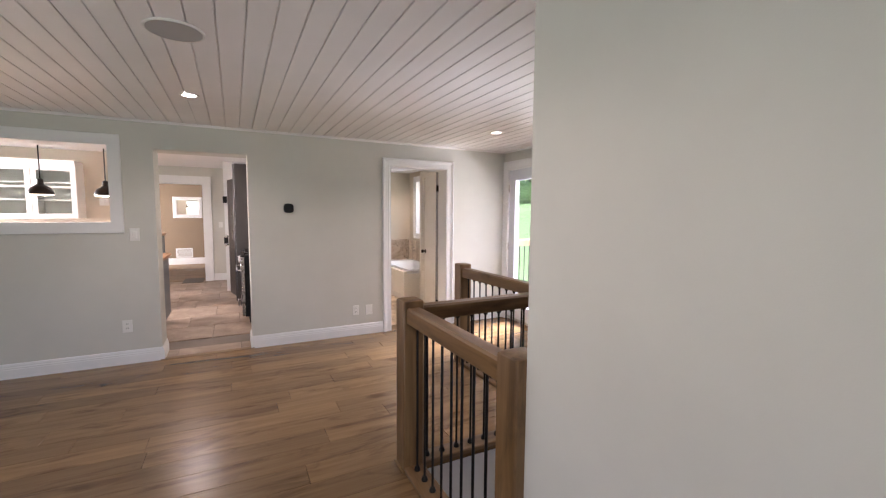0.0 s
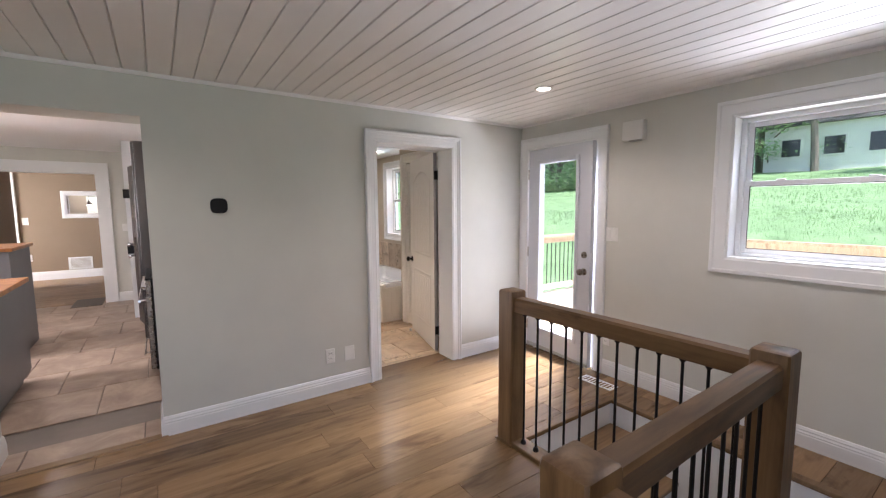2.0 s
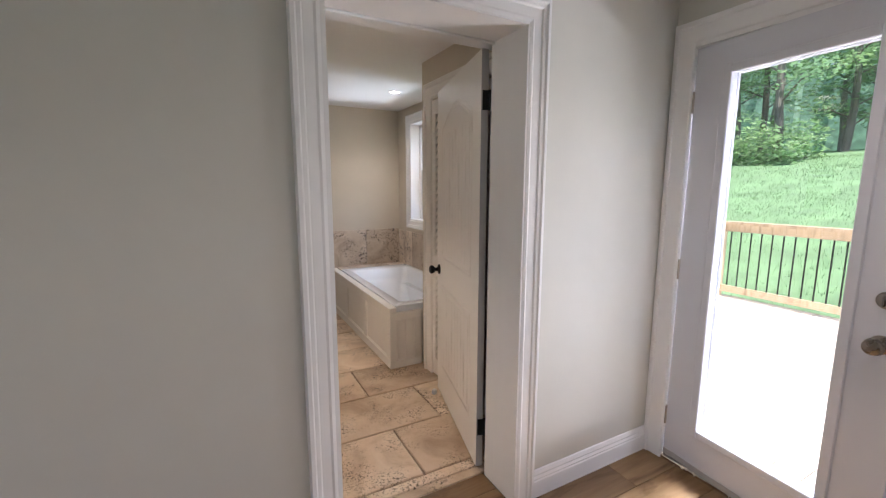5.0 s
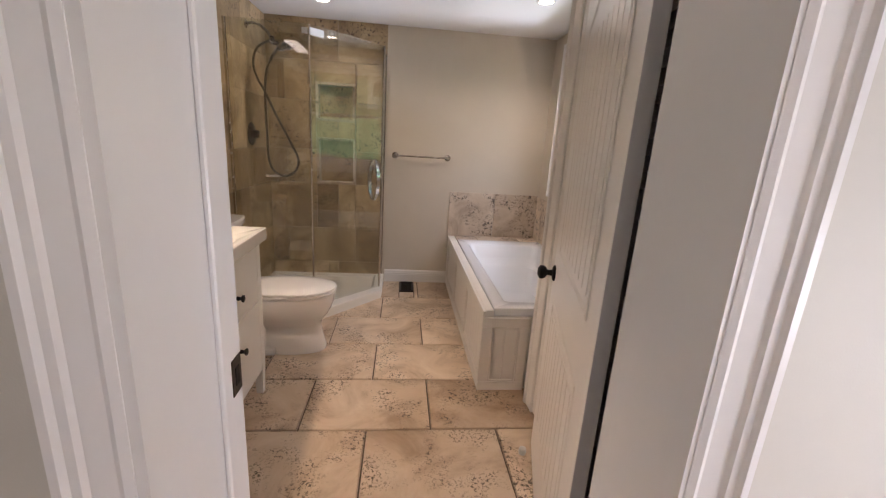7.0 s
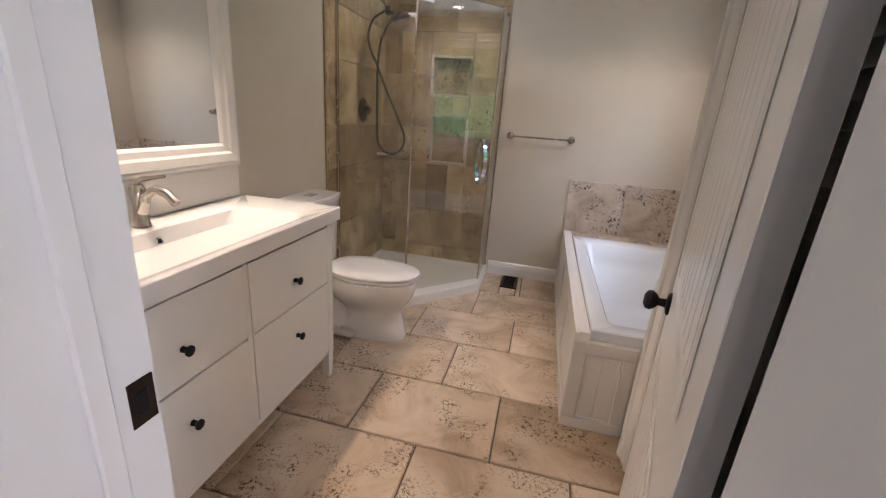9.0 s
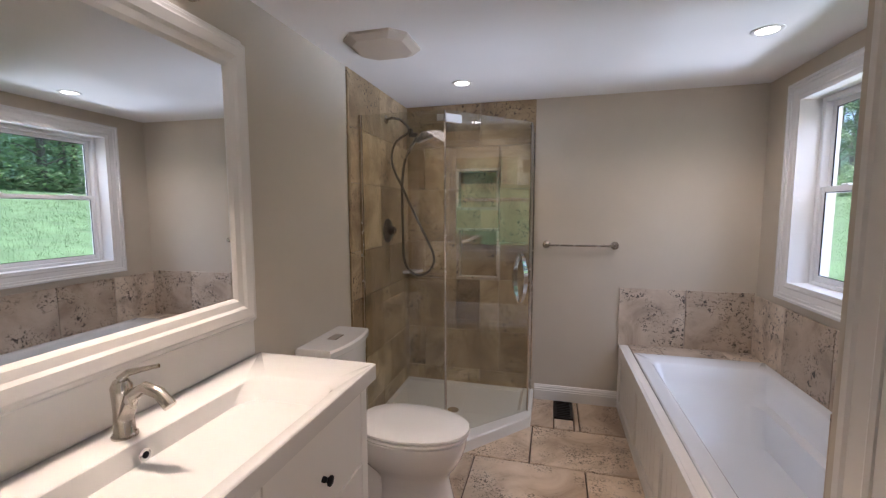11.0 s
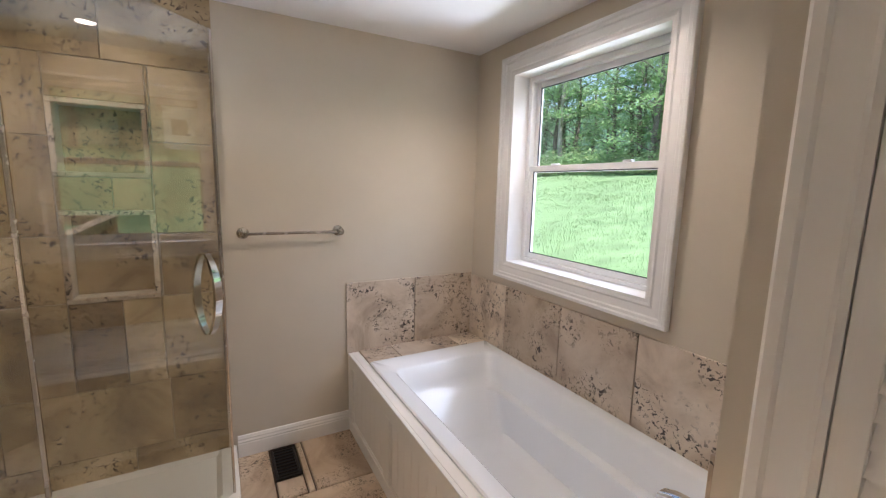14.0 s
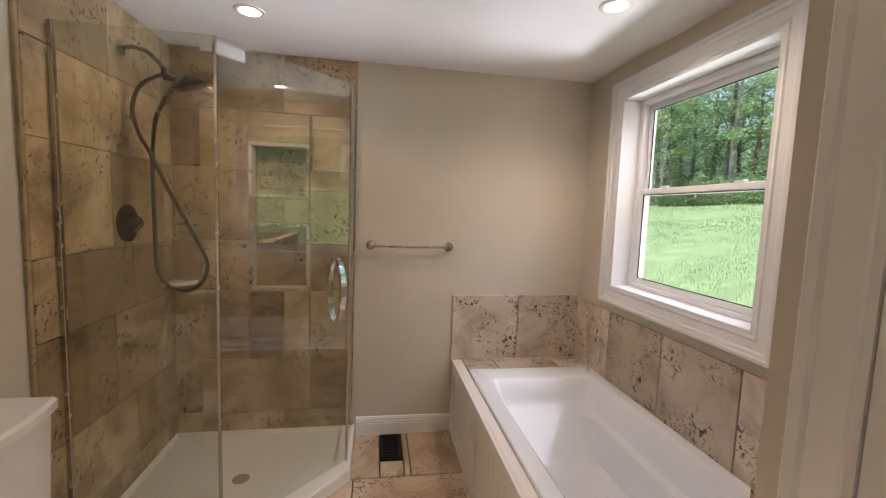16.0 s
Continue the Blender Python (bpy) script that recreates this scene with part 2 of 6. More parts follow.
M_FLOORTILE = travertine("travertine_floor_tile", (0.80, 0.67, 0.52), (0.69, 0.545, 0.395), (0.44, 0.32, 0.21), (0.13, 0.095, 0.06), 0.36, 0.460, 0.26, 76, 0.468)
M_SHOWERTILE = travertine("travertine_wall_tile", (0.67, 0.53, 0.34), (0.49, 0.375, 0.22), (0.25, 0.175, 0.10), (0.10, 0.065, 0.04), 0.38, 0.435, 0.34, 46)
M_SPLASHTILE = travertine("travertine_splash_tile", (0.78, 0.69, 0.58), (0.64, 0.54, 0.43), (0.38, 0.295, 0.22), (0.075, 0.062, 0.055), 0.40, 0.455, 0.28, 46, 0.45)
M_KTILE = travertine("grey_slate_tile", (0.48, 0.385, 0.31), (0.36, 0.275, 0.215), (0.24, 0.175, 0.135), (0.12, 0.1, 0.09), 0.4, 0.3, 0.2)
M_SHADE = glow("lit_frosted_shade", (1.0, 0.88, 0.74), 2.0)
M_LAMP = glow("lit_lamp_lens", (1.0, 0.90, 0.76), 9.0)
M_PENDANTLIT = glow("lit_bulb", (1.0, 0.86, 0.66), 12.0)


def foliage(name, dark, light):
    m, nt, b = material(name)
    r = nt.nodes.new("ShaderNodeNewGeometry").outputs["Random Per Island"]
    big = noise_tex(nt, coords(nt), 0.5, 3)
    col = mix(nt, 0.5, ramp(nt, r, [(0.0, dark), (1.0, light)]), ramp(nt, big, [(0.35, dark), (0.65, light)]))
    d, t = nt.nodes.new("ShaderNodeBsdfDiffuse"), nt.nodes.new("ShaderNodeBsdfTranslucent")
    x = nt.nodes.new("ShaderNodeMixShader")
    x.inputs[0].default_value = 0.45
    for k, n in ((1, d), (2, t)):
        nt.links.new(col, n.inputs[0])
        nt.links.new(n.outputs[0], x.inputs[k])
    nt.links.new(x.outputs[0], nt.nodes["Material Output"].inputs[0])
    return m


M_LEAF = foliage("leaf_green", (0.23, 0.39, 0.20), (0.44, 0.60, 0.30))
# slightly darker copy of the leaf green, with shade put into its colour
M_LEAFDARK = foliage("shaded_leaf_green", (0.21, 0.37, 0.22), (0.41, 0.57, 0.30))
M_BLADE = foliage("meadow_grass_blade", (0.17, 0.28, 0.13), (0.25, 0.36, 0.18))
M_BARK = paint("grey_bark", (0.17, 0.15, 0.125), 0.9, 18, 0.02, 0.35)
M_PALEBARK = paint("pale_bark", (0.30, 0.285, 0.25), 0.8, 18, 0.01, 0.2)
M_GROUND = paint("meadow_ground", (0.16, 0.265, 0.12), 0.95, 6, 0.02, 0.28)
M_SIDING = paint("white_house_siding", (0.80, 0.79, 0.78), 0.7, 20, 0.002, 0.05)
M_DARKGLASS = paint("dark_window_glass", (0.03, 0.035, 0.045), 0.1, 10, 0.0, 0.1)
M_ROOF = paint("grey_shingle_roof", (0.08, 0.08, 0.085), 0.9, 40, 0.01, 0.3)
M_FARWOOD = paint("far_wood", (0.20, 0.32, 0.22), 1.0, 2, 0.05, 0.5)
M_WHITECAB = paint("white_kitchen_cabinet", (0.80, 0.80, 0.77), 0.35, 30, 0.0, 0.02)
M_EDGE = paint("grey_edge_strip", (0.38, 0.375, 0.37), 0.6, 80, 0.0006, 0.08)
M_BLACK.node_tree.nodes["Principled BSDF"].inputs["Specular IOR Level"].default_value = 0.2

# ---- builders ----
def box(bm, x0, y0, z0, x1, y1, z1, bevel=0.0, seg=1):
    vs = [bm.verts.new(p) for p in ((x0, y0, z0), (x1, y0, z0), (x1, y1, z0), (x0, y1, z0), (x0, y0, z1), (x1, y0, z1), (x1, y1, z1), (x0, y1, z1))]
    fs = [bm.faces.new([vs[i] for i in f]) for f in ((3, 2, 1, 0), (4, 5, 6, 7), (0, 1, 5, 4), (1, 2, 6, 5), (2, 3, 7, 6), (3, 0, 4, 7))]
    if bevel:
        edges = list({e for f in fs for e in f.edges})
        bmesh.ops.bevel(bm, geom=edges, offset=bevel, segments=seg, affect="EDGES", profile=0.5)
    return vs


def sweep(bm, pts, r, seg=10, close=False):
    """A round bar along points; r is one radius or one for each point."""
    pts = [Vector(p) for p in pts]
    rs = r if isinstance(r, (list, tuple)) else [r] * len(pts)
    rings, ref = [], None
    for i, p in enumerate(pts):
        a, b = pts[max(i - 1, 0)], pts[min(i + 1, len(pts) - 1)]
        if close:
            a, b = pts[i - 1], pts[(i + 1) % len(pts)]
        d = (b - a).normalized()
        if ref is None:
            ref = Vector((0, 0, 1)) if abs(d.z) < 0.9 else Vector((1, 0, 0))
        u = d.cross(ref).normalized()
        w = u.cross(d).normalized()
        ref = w
        rings.append([bm.verts.new(p + rs[i] * (math.cos(k * math.tau / seg) * u + math.sin(k * math.tau / seg) * w)) for k in range(seg)])
    n = len(rings)
    for i in range(n if close else n - 1):
        a, b = rings[i], rings[(i + 1) % n]
        for k in range(seg):
            bm.faces.new((a[k], a[(k + 1) % seg], b[(k + 1) % seg], b[k]))
    if not close:
        bm.faces.new(rings[0][::-1])
        bm.faces.new(rings[-1])


def lathe(bm, profile, m=None, seg=20):
    """Turned shape: (radius, height) pairs round z, moved by the matrix m."""
    m = m or Matrix()
    rings = []
    for rad, h in profile:
        rings.append([bm.verts.new(m @ Vector((max(rad, 0.0004) * math.cos(k * math.tau / seg), max(rad, 0.0004) * math.sin(k * math.tau / seg), h))) for k in range(seg)])
    for a, b in zip(rings, rings[1:]):
        for k in range(seg):
            bm.faces.new((a[k], a[(k + 1) % seg], b[(k + 1) % seg], b[k]))
    bm.faces.new(rings[0][::-1])
    bm.faces.new(rings[-1])


def prism(bm, pts, z0, z1):
    """An upright prism over a plan polygon."""
    lo, hi = [bm.verts.new((x, y, z0)) for x, y in pts], [bm.verts.new((x, y, z1)) for x, y in pts]
    n = len(pts)
    bm.faces.new(lo[::-1])
    bm.faces.new(hi)
    for i in range(n):
        bm.faces.new((lo[i], lo[(i + 1) % n], hi[(i + 1) % n], hi[i]))


def loft(bm, rings, cap0=True, cap1=True):
    vs = [[bm.verts.new(p) for p in ring] for ring in rings]
    n = len(vs[0])
    for a, b in zip(vs, vs[1:]):
        for k in range(n):
            bm.faces.new((a[k], a[(k + 1) % n], b[(k + 1) % n], b[k]))
    if cap0:
        bm.faces.new(vs[0][::-1])
    if cap1:
        bm.faces.new(vs[-1])


def mesh_of(name, bm, mat, smooth=False):
    bmesh.ops.recalc_face_normals(bm, faces=bm.faces)
    me = bpy.data.meshes.new(name)
    bm.to_mesh(me)
    bm.free()
    me.materials.append(mat)
    if smooth:
        for p in me.polygons:
            p.use_smooth = True
        me.set_sharp_from_angle(angle=radians(38))
    return me


def thing(name, at, label, category, group="", kind=""):
    """A thing's root at its base; its parts are built in world places."""
    ob = new(name)
    ob.empty_display_size = 0.05
    ob.location = at
    return tagged(ob, label, category, group, kind)


def base_of(ob):
    v = Vector((0, 0, 0))
    while ob:
        v += ob.location
        ob = ob.parent
    return v


def part(name, bm, mat, parent, label="", smooth=False):
    me = mesh_of(name, bm, mat, smooth)
    me.transform(Matrix.Translation(-base_of(parent)))
    ob = new(name, me)
    ob.parent = parent
    return tagged(ob, label)


def solid(name, bm, mat, label, category, kind="", smooth=False, group=""):
    return tagged(new(name, mesh_of(name, bm, mat, smooth)), label, category, group, kind)


def slab(bm, axis, a0, a1, u0, u1, z0, z1, holes=()):
    """A wall along u between a0 and a1 of the other axis, with rectangular holes (u0, u1, z0, z1) through it."""
    us = sorted({u0, u1, *(h[0] for h in holes), *(h[1] for h in holes)})
    zs = sorted({z0, z1, *(h[2] for h in holes), *(h[3] for h in holes)})
    us, zs = [u for u in us if u0 <= u <= u1], [z for z in zs if z0 <= z <= z1]

    def open_at(i, j):
        if not (0 <= i < len(us) - 1 and 0 <= j < len(zs) - 1):
            return True
        u, z = (us[i] + us[i + 1]) / 2, (zs[j] + zs[j + 1]) / 2
        return any(h[0] < u < h[1] and h[2] < z < h[3] for h in holes)

    def at(u, a, z):
        return (u, a, z) if axis == "y" else (a, u, z)
    vert = {}

    def v(u, a, z):
        key = (round(u, 4), round(a, 4), round(z, 4))
        if key not in vert:
            vert[key] = bm.verts.new(at(u, a, z))
        return vert[key]
    for i in range(len(us) - 1):
        for j in range(len(zs) - 1):
            if open_at(i, j):
                continue
            p, q, r, s = us[i], us[i + 1], zs[j], zs[j + 1]
            for a in (a0, a1):
                bm.faces.new((v(p, a, r), v(q, a, r), v(q, a, s), v(p, a, s)))
            for out, c in ((open_at(i - 1, j), (p, p, r, s)), (open_at(i + 1, j), (q, q, r, s)), (open_at(i, j - 1), (p, q, r, r)), (open_at(i, j + 1), (p, q, s, s))):
                if out and c[0] == c[1]:
                    bm.faces.new((v(c[0], a0, r), v(c[0], a1, r), v(c[0], a1, s), v(c[0], a0, s)))
                elif out:
                    bm.faces.new((v(p, a0, c[2]), v(q, a0, c[2]), v(q, a1, c[2]), v(p, a1, c[2])))


def wall(name, axis, a0, a1, u0, u1, z0, z1, mat, label, holes=()):
    bm = bmesh.new()
    slab(bm, axis, a0, a1, u0, u1, z0, z1, holes)
    return solid(name, bm, mat, label, "wall", "structure")


def trim_frame(bm, axis, face, side, u0, u1, z0, z1, profile, bottom=False):
    """A mitred casing round an opening. side: +1 or -1, the way it stands out of the wall's face."""
    lines = []
    for d, h in profile:
        a = face + side * h
        c = [(u0 - d, z0 - (d if bottom else 0)), (u0 - d, z1 + d), (u1 + d, z1 + d), (u1 + d, z0 - (d if bottom else 0))]
        lines.append([bm.verts.new((u, a, z) if axis == "y" else (a, u, z)) for u, z in c])
    n = 4 if bottom else 3
    m = len(lines)
    for i in range(m):
        p, q = lines[i], lines[(i + 1) % m]
        for k in range(n):
            bm.faces.new((p[k], p[(k + 1) % 4], q[(k + 1) % 4], q[k]))
    if not bottom:
        bm.faces.new([l[0] for l in lines])
        bm.faces.new([l[3] for l in lines[::-1]])


CASING = [(0, 0), (0, 0.012), (0.012, 0.016), (0.020, 0.013), (0.052, 0.016), (0.058, 0.022), (0.070, 0.023), (0.076, 0.030), (0.088, 0.030), (0.092, 0.024), (0.092, 0)]
FLATCASING = [(0, 0), (0, 0.014), (0.006, 0.018), (0.070, 0.020), (0.076, 0.026), (0.094, 0.026), (0.098, 0.020), (0.098, 0)]


def skirting(bm, axis, face, side, u0, u1, height=0.132):
    """A moulded baseboard along a wall's face."""
    k = height / 0.14
    prof = [(0, 0), (0.017, 0), (0.017, 0.085 * k), (0.014, 0.092 * k), (0.016, 0.100 * k), (0.011, 0.112 * k), (0.012, 0.120 * k), (0.006, 0.136 * k), (0, 0.14 * k)]
    rings = []
    for u in (u0, u1):
        rings.append([((u, face + side * h, z) if axis == "y" else (face + side * h, u, z)) for h, z in prof])
    loft(bm, rings)


def baseboard(name, axis, face, side, u0, u1, mat, height=0.132):
    bm = bmesh.new()
    skirting(bm, axis, face, side, u0, u1, height)
    return solid(name, bm, mat, "white moulded baseboard along the wall", "baseboard", "structure")


# ---- large structure ----
HX, BY0, BY1, FY, BX, LX = 3.778, 5.17, 5.473, 8.634, 3.757, 1.213
HC, BC, KC = 2.33, 2.322, 2.40

wall("wall_back", "y", BY0, BY1, -3.8, 3.96, -0.02, 2.6, M_WALL, "pale greige painted wall with doorways",
     [(-2.35, -0.640, 1.349, 2.093), (-0.305, 0.51, -0.02, 2.066), (2.082, 2.925, -0.02, 2.051)])
wall("wall_east", "x", HX, 3.96, -3.6, BY0, -2.7, 2.6, M_WALL, "pale greige painted outer wall with a window",
     [(2.288, 3.206, 1.131, 2.092), (4.232, 5.092, 0.0, 2.087)])
# openings here and in the front wall are assumed, unseen windows for the lamps
wall("wall_west", "x", -4.0, -3.8, -3.6, 18.0, -0.1, 2.6, M_WALL, "pale greige painted side wall", [(0.0, 2.4, 0.8, 2.1), (7.4, 9.8, 1.0, 2.1), (11.6, 13.2, 0.9, 2.0)])
wall("wall_front", "y", -3.6, -3.4, -3.8, HX, -0.1, 2.6, M_WALL, "pale greige painted front wall", [(-2.6, 0.6, 0.7, 2.15)])
wall("wall_stair", "x", 1.222, 1.33, -3.4, 1.395, -2.7, HC, M_WALL, "pale greige partition wall beside the stairs")
wall("wall_bath_east", "x", BX, 3.96, BY1, 8.86, -0.1, 2.6, M_BATHWALL, "warm beige bathroom wall with a window", [(7.31, 8.262, 1.046, 2.134)])
NICHES = [(1.658, 1.958, 1.517, 1.798), (1.660, 1.962, 0.958, 1.328)]
wall("wall_bath_north", "y", FY, 8.86, 1.0, BX, -0.1, 2.6, M_BATHWALL, "warm beige bathroom wall", NICHES)
wall("wall_bath_west", "x", 1.0, LX, BY1, FY, -0.1, 2.6, M_BATHWALL, "warm beige bathroom wall")
wall("wall_closet", "x", 3.16, 3.26, BY1, 6.722, -0.02, BC, M_BATHWALL, "warm beige closet wall", [(5.56, 6.55, -0.02, 2.04)])
bm = bmesh.new()
slab(bm, "y", 6.622, 6.722, 3.26, BX, -0.02, BC)
solid("wall_tub_end", bm, M_BATHWALL, "warm beige wall at the foot of the bathtub", "wall", "structure")
wall("wall_kitchen_east", "x", 0.80, 0.95, BY1, 18.0, -0.1, 2.6, M_WALL, "pale kitchen side wall")
wall("wall_kitchen_north", "y", 10.45, 10.6, -3.8, 0.78, -0.1, 2.6, M_WALL, "pale kitchen wall with a cased opening", [(-1.45, -0.19, -0.1, 2.06)])
wall("wall_backroom_north", "y", 13.95, 14.15, -3.8, 0.78, -0.1, 2.6, M_BROWN, "brown painted wall of the far room")
bm = bmesh.new()
slab(bm, "x", -1.74, -1.64, 10.6, 12.9, 0, 2.6)
solid("wall_backroom_west", bm, M_BROWN, "brown painted partition wall", "wall", "structure")
bm = bmesh.new()
slab(bm, "x", 0.73, 0.775, 10.6, 13.95, 0, 2.6)
solid("wall_backroom_east", bm, M_BROWN, "brown painted side wall", "wall", "structure")

# sub-floors; the planks and tiles lie on them
bm = bmesh.new()
box(bm, -3.8, -3.4, -0.25, 1.22, BY0, -0.018)
box(bm, 1.22, 2.52, -0.25, 2.35, BY0, -0.018)
box(bm, 2.35, 3.82, -0.25, HX, BY0, -0.018)
box(bm, 3.42, -3.4, -0.25, HX, 3.82, -0.018)
box(bm, 1.33, -3.4, -0.25, 3.42, 0.97, -0.018)
box(bm, 2.0, BY0, -0.25, 2.95, BY1, -0.018)
floor = solid("floor", bm, M_SUBFLOOR, "oak plank floor with dark joints", "floor", "structure")
bm = bmesh.new()
box(bm, 1.0, BY1, -0.25, BX, FY, -0.014)
bath_floor = solid("floor_bath", bm, M_GROUT, "travertine tiled bathroom floor", "floor", "structure")
bm = bmesh.new()
box(bm, -3.8, BY1, -0.25, 0.78, 10.6, -0.014)
box(bm, -0.305, BY0 + 0.02, -0.25, 0.51, BY1, -0.014)
kitchen_floor = solid("floor_kitchen", bm, M_KGROUT, "grey-brown stone tiled kitchen floor", "floor", "structure")
bm = bmesh.new()
box(bm, -3.8, 10.6, -0.25, 0.78, 13.95, -0.018)
far_floor = solid("floor_backroom", bm, M_SUBFLOOR, "oak plank floor of the far room", "floor", "structure")

# hall ceiling of grooved boards
bm = bmesh.new()
box(bm, -3.8, -3.4, HC + 0.012, HX, BY0, HC + 0.1)
x = -3.8105
while x < HX - 0.01:
    w = min(0.1215, HX - x)
    box(bm, x + 0.003, -3.4, HC, x + w - 0.003, BY0, HC + 0.011, 0.003)
    x += 0.1215
solid("ceiling", bm, M_CEIL, "white grooved board ceiling", "ceiling", "structure")
bm = bmesh.new()
box(bm, LX, BY1, BC, BX, FY, BC + 0.1)
solid("ceiling_bath", bm, M_PLASTER, "smooth white bathroom ceiling", "ceiling", "structure")
bm = bmesh.new()
box(bm, -3.8, BY1, KC, 0.78, 13.95, KC + 0.1)
solid("ceiling_kitchen", bm, M_PLASTER, "smooth white kitchen ceiling", "ceiling", "structure")
bm = bmesh.new()
for axis, face, side, u0, u1, h in (("y", BY0, -1, -3.8, HX, HC), ("x", HX, -1, -3.4, BY0 - 0.022, HC)):
    rings = [[((u, face + side * d, z) if axis == "y" else (face + side * d, u, z)) for d, z in ((0, h - 0.022), (0.010, h - 0.022), (0.016, h - 0.012), (0.020, h - 0.001), (0, h - 0.001))] for u in (u0, u1)]
    loft(bm, rings)
solid("trim_ceiling", bm, M_CEIL, "narrow white moulding under the ceiling", "trim", "structure")

bw = 0.094
baseboard("baseboard", "y", BY0, -1, -3.8, -0.305, M_TRIM)
baseboard("baseboard", "y", BY0, -1, 0.51, 2.077 - bw, M_TRIM)
baseboard("baseboard", "y", BY0, -1, 2.866 + bw, HX - 0.02, M_TRIM)
baseboard("baseboard", "x", -0.305, 1, BY0 - 0.017, BY1, M_TRIM)
baseboard("baseboard", "x", 0.51, -1, BY0 - 0.017, BY1, M_TRIM)
baseboard("baseboard", "x", HX, -1, -3.4, 4.132, M_TRIM)
baseboard("baseboard", "y", FY, -1, 2.275, 2.887, M_CREAM, 0.12)
baseboard("baseboard", "y", 10.45, -1, -0.035, 0.78, M_TRIM, 0.15)
baseboard("baseboard", "y", 13.95, -1, -3.8, 0.73, M_TRIM, 0.18)
baseboard("baseboard", "x", -1.64, 1, 10.61, 12.9, M_TRIM, 0.15)

# ---- doors and windows ----
def sash_window(name, axis_x, y0, y1, z0, z1, zm, casing, face, label):
    """A double-hung window in the outer wall: casing, lined opening, frame and two sashes."""
    w = thing(name, (face, (y0 + y1) / 2, z0), label, "window", "", "structure")
    bm = bmesh.new()
    trim_frame(bm, "x", face, -1, y0, y1, z0, z1, casing, True)
    part("casing", bm, M_TRIM, w)
    bm = bmesh.new()
    t = 0.014
    for c in ((y0 - 0.001, z0 - 0.001, y0 + t, z1), (y1 - t, z0, y1 + 0.001, z1), (y0 + t, z1 - t, y1 - t, z1 + 0.001), (y0 + t, z0 - 0.001, y1 - t, z0 + t)):
        box(bm, face - 0.012, c[0], c[1], face + 0.16, c[2], c[3])
    part("lining", bm, M_TRIM, w)
    a, b = face + 0.095, face + 0.165
    bm = bmesh.new()
    f = 0.03
    for c in ((y0 + t, z0 + t, y0 + t + f, z1 - t), (y1 - t - f, z0 + t, y1 - t, z1 - t), (y0 + t + f, z1 - t - f, y1 - t - f, z1 - t), (y0 + t + f, z0 + t, y1 - t - f, z0 + t + f * 0.8)):
        box(bm, a, c[0], c[1], b, c[2], c[3], 0.004)
    part("window_frame", bm, M_VINYL, w)
    ya, yb = y0 + t + f + 0.001, y1 - t - f - 0.001
    for nm, za, zb, xa in (("lower_sash", z0 + t + f * 0.8, zm + 0.018, a + 0.010), ("upper_sash", zm - 0.018, z1 - t - f, a + 0.036)):
        bm = bmesh.new()
        s = 0.031
        for c in ((ya, za, ya + s, zb), (yb - s, za, yb, zb), (ya + s, zb - s, yb - s, zb), (ya + s, za, yb - s, za + s)):
            box(bm, xa, c[0], c[1], xa + 0.025, c[2], c[3], 0.003)
        sash = part(nm, bm, M_VINYL, w)
        bm = bmesh.new()
        box(bm, xa + 0.010, ya + s - 0.004, za + s - 0.004, xa + 0.014, yb - s + 0.004, zb - s + 0.004)
        pane = part("pane", bm, M_PANE, sash)
        pane.visible_shadow = False
        bm = bmesh.new()
        for c in ((ya + s, za + s, ya + s + 0.004, zb - s), (yb - s - 0.004, za + s, yb - s, zb - s), (ya + s, za + s, yb - s, za + s + 0.004), (ya + s, zb - s - 0.004, yb - s, zb - s)):
            box(bm, xa + 0.004, c[0], c[1], xa + 0.009, c[2], c[3])
        part("gasket", bm, M_BLACK, sash)
        if nm == "lower_sash":
            for yy in (ya + 0.2, yb - 0.2):
                bm = bmesh.new()
                box(bm, xa - 0.004, yy - 0.025, zb, xa + 0.02, yy + 0.025, zb + 0.01, 0.003)
                part("latch", bm, M_VINYL, sash)
    bm = bmesh.new()
    box(bm, face + 0.166, y0, z0 - 0.03, face + 0.20, y1, z0 + 0.014, 0.004)
    part("sill", bm, M_VINYL, w)
    return w


sash_window("window_1", 0, 2.288, 3.206, 1.131, 2.092, 1.638, FLATCASING, HX, "white double-hung window with wide white casing")
sash_window("window_2", 0, 7.31, 8.262, 1.046, 2.134, 1.603, CASING, BX, "white double-hung bathroom window with moulded casing")

# glazed outer door, ajar
d1 = thing("door_1", (HX, 5.085, 0), "pale grey glazed outer door standing ajar in white casing", "door", "", "structure")
bm = bmesh.new()
trim_frame(bm, "x", HX, -1, 4.232, 5.068, 0.0, 2.087, FLATCASING)
part("casing", bm, M_TRIM, d1)
bm = bmesh.new()
for c in ((4.231, 0.02, 4.251, 2.067), (5.073, 0.02, 5.093, 2.067)):
    box(bm, HX - 0.012, c[0], c[1], HX + 0.185, c[2], c[3])
box(bm, HX - 0.012, 4.231, 2.067, HX + 0.185, 5.093, 2.088)
box(bm, HX + 0.075, 4.251, 0.02, HX + 0.11, 4.265, 2.067)
part("jamb", bm, M_TRIM, d1)
bm = bmesh.new()
box(bm, HX - 0.01, 4.231, -0.015, HX + 0.22, 5.093, 0.018, 0.005)
part("threshold", bm, M_NICKEL, d1, "metal threshold")


def local(m, bm):
    bmesh.ops.transform(bm, matrix=m, verts=bm.verts)
    return bm


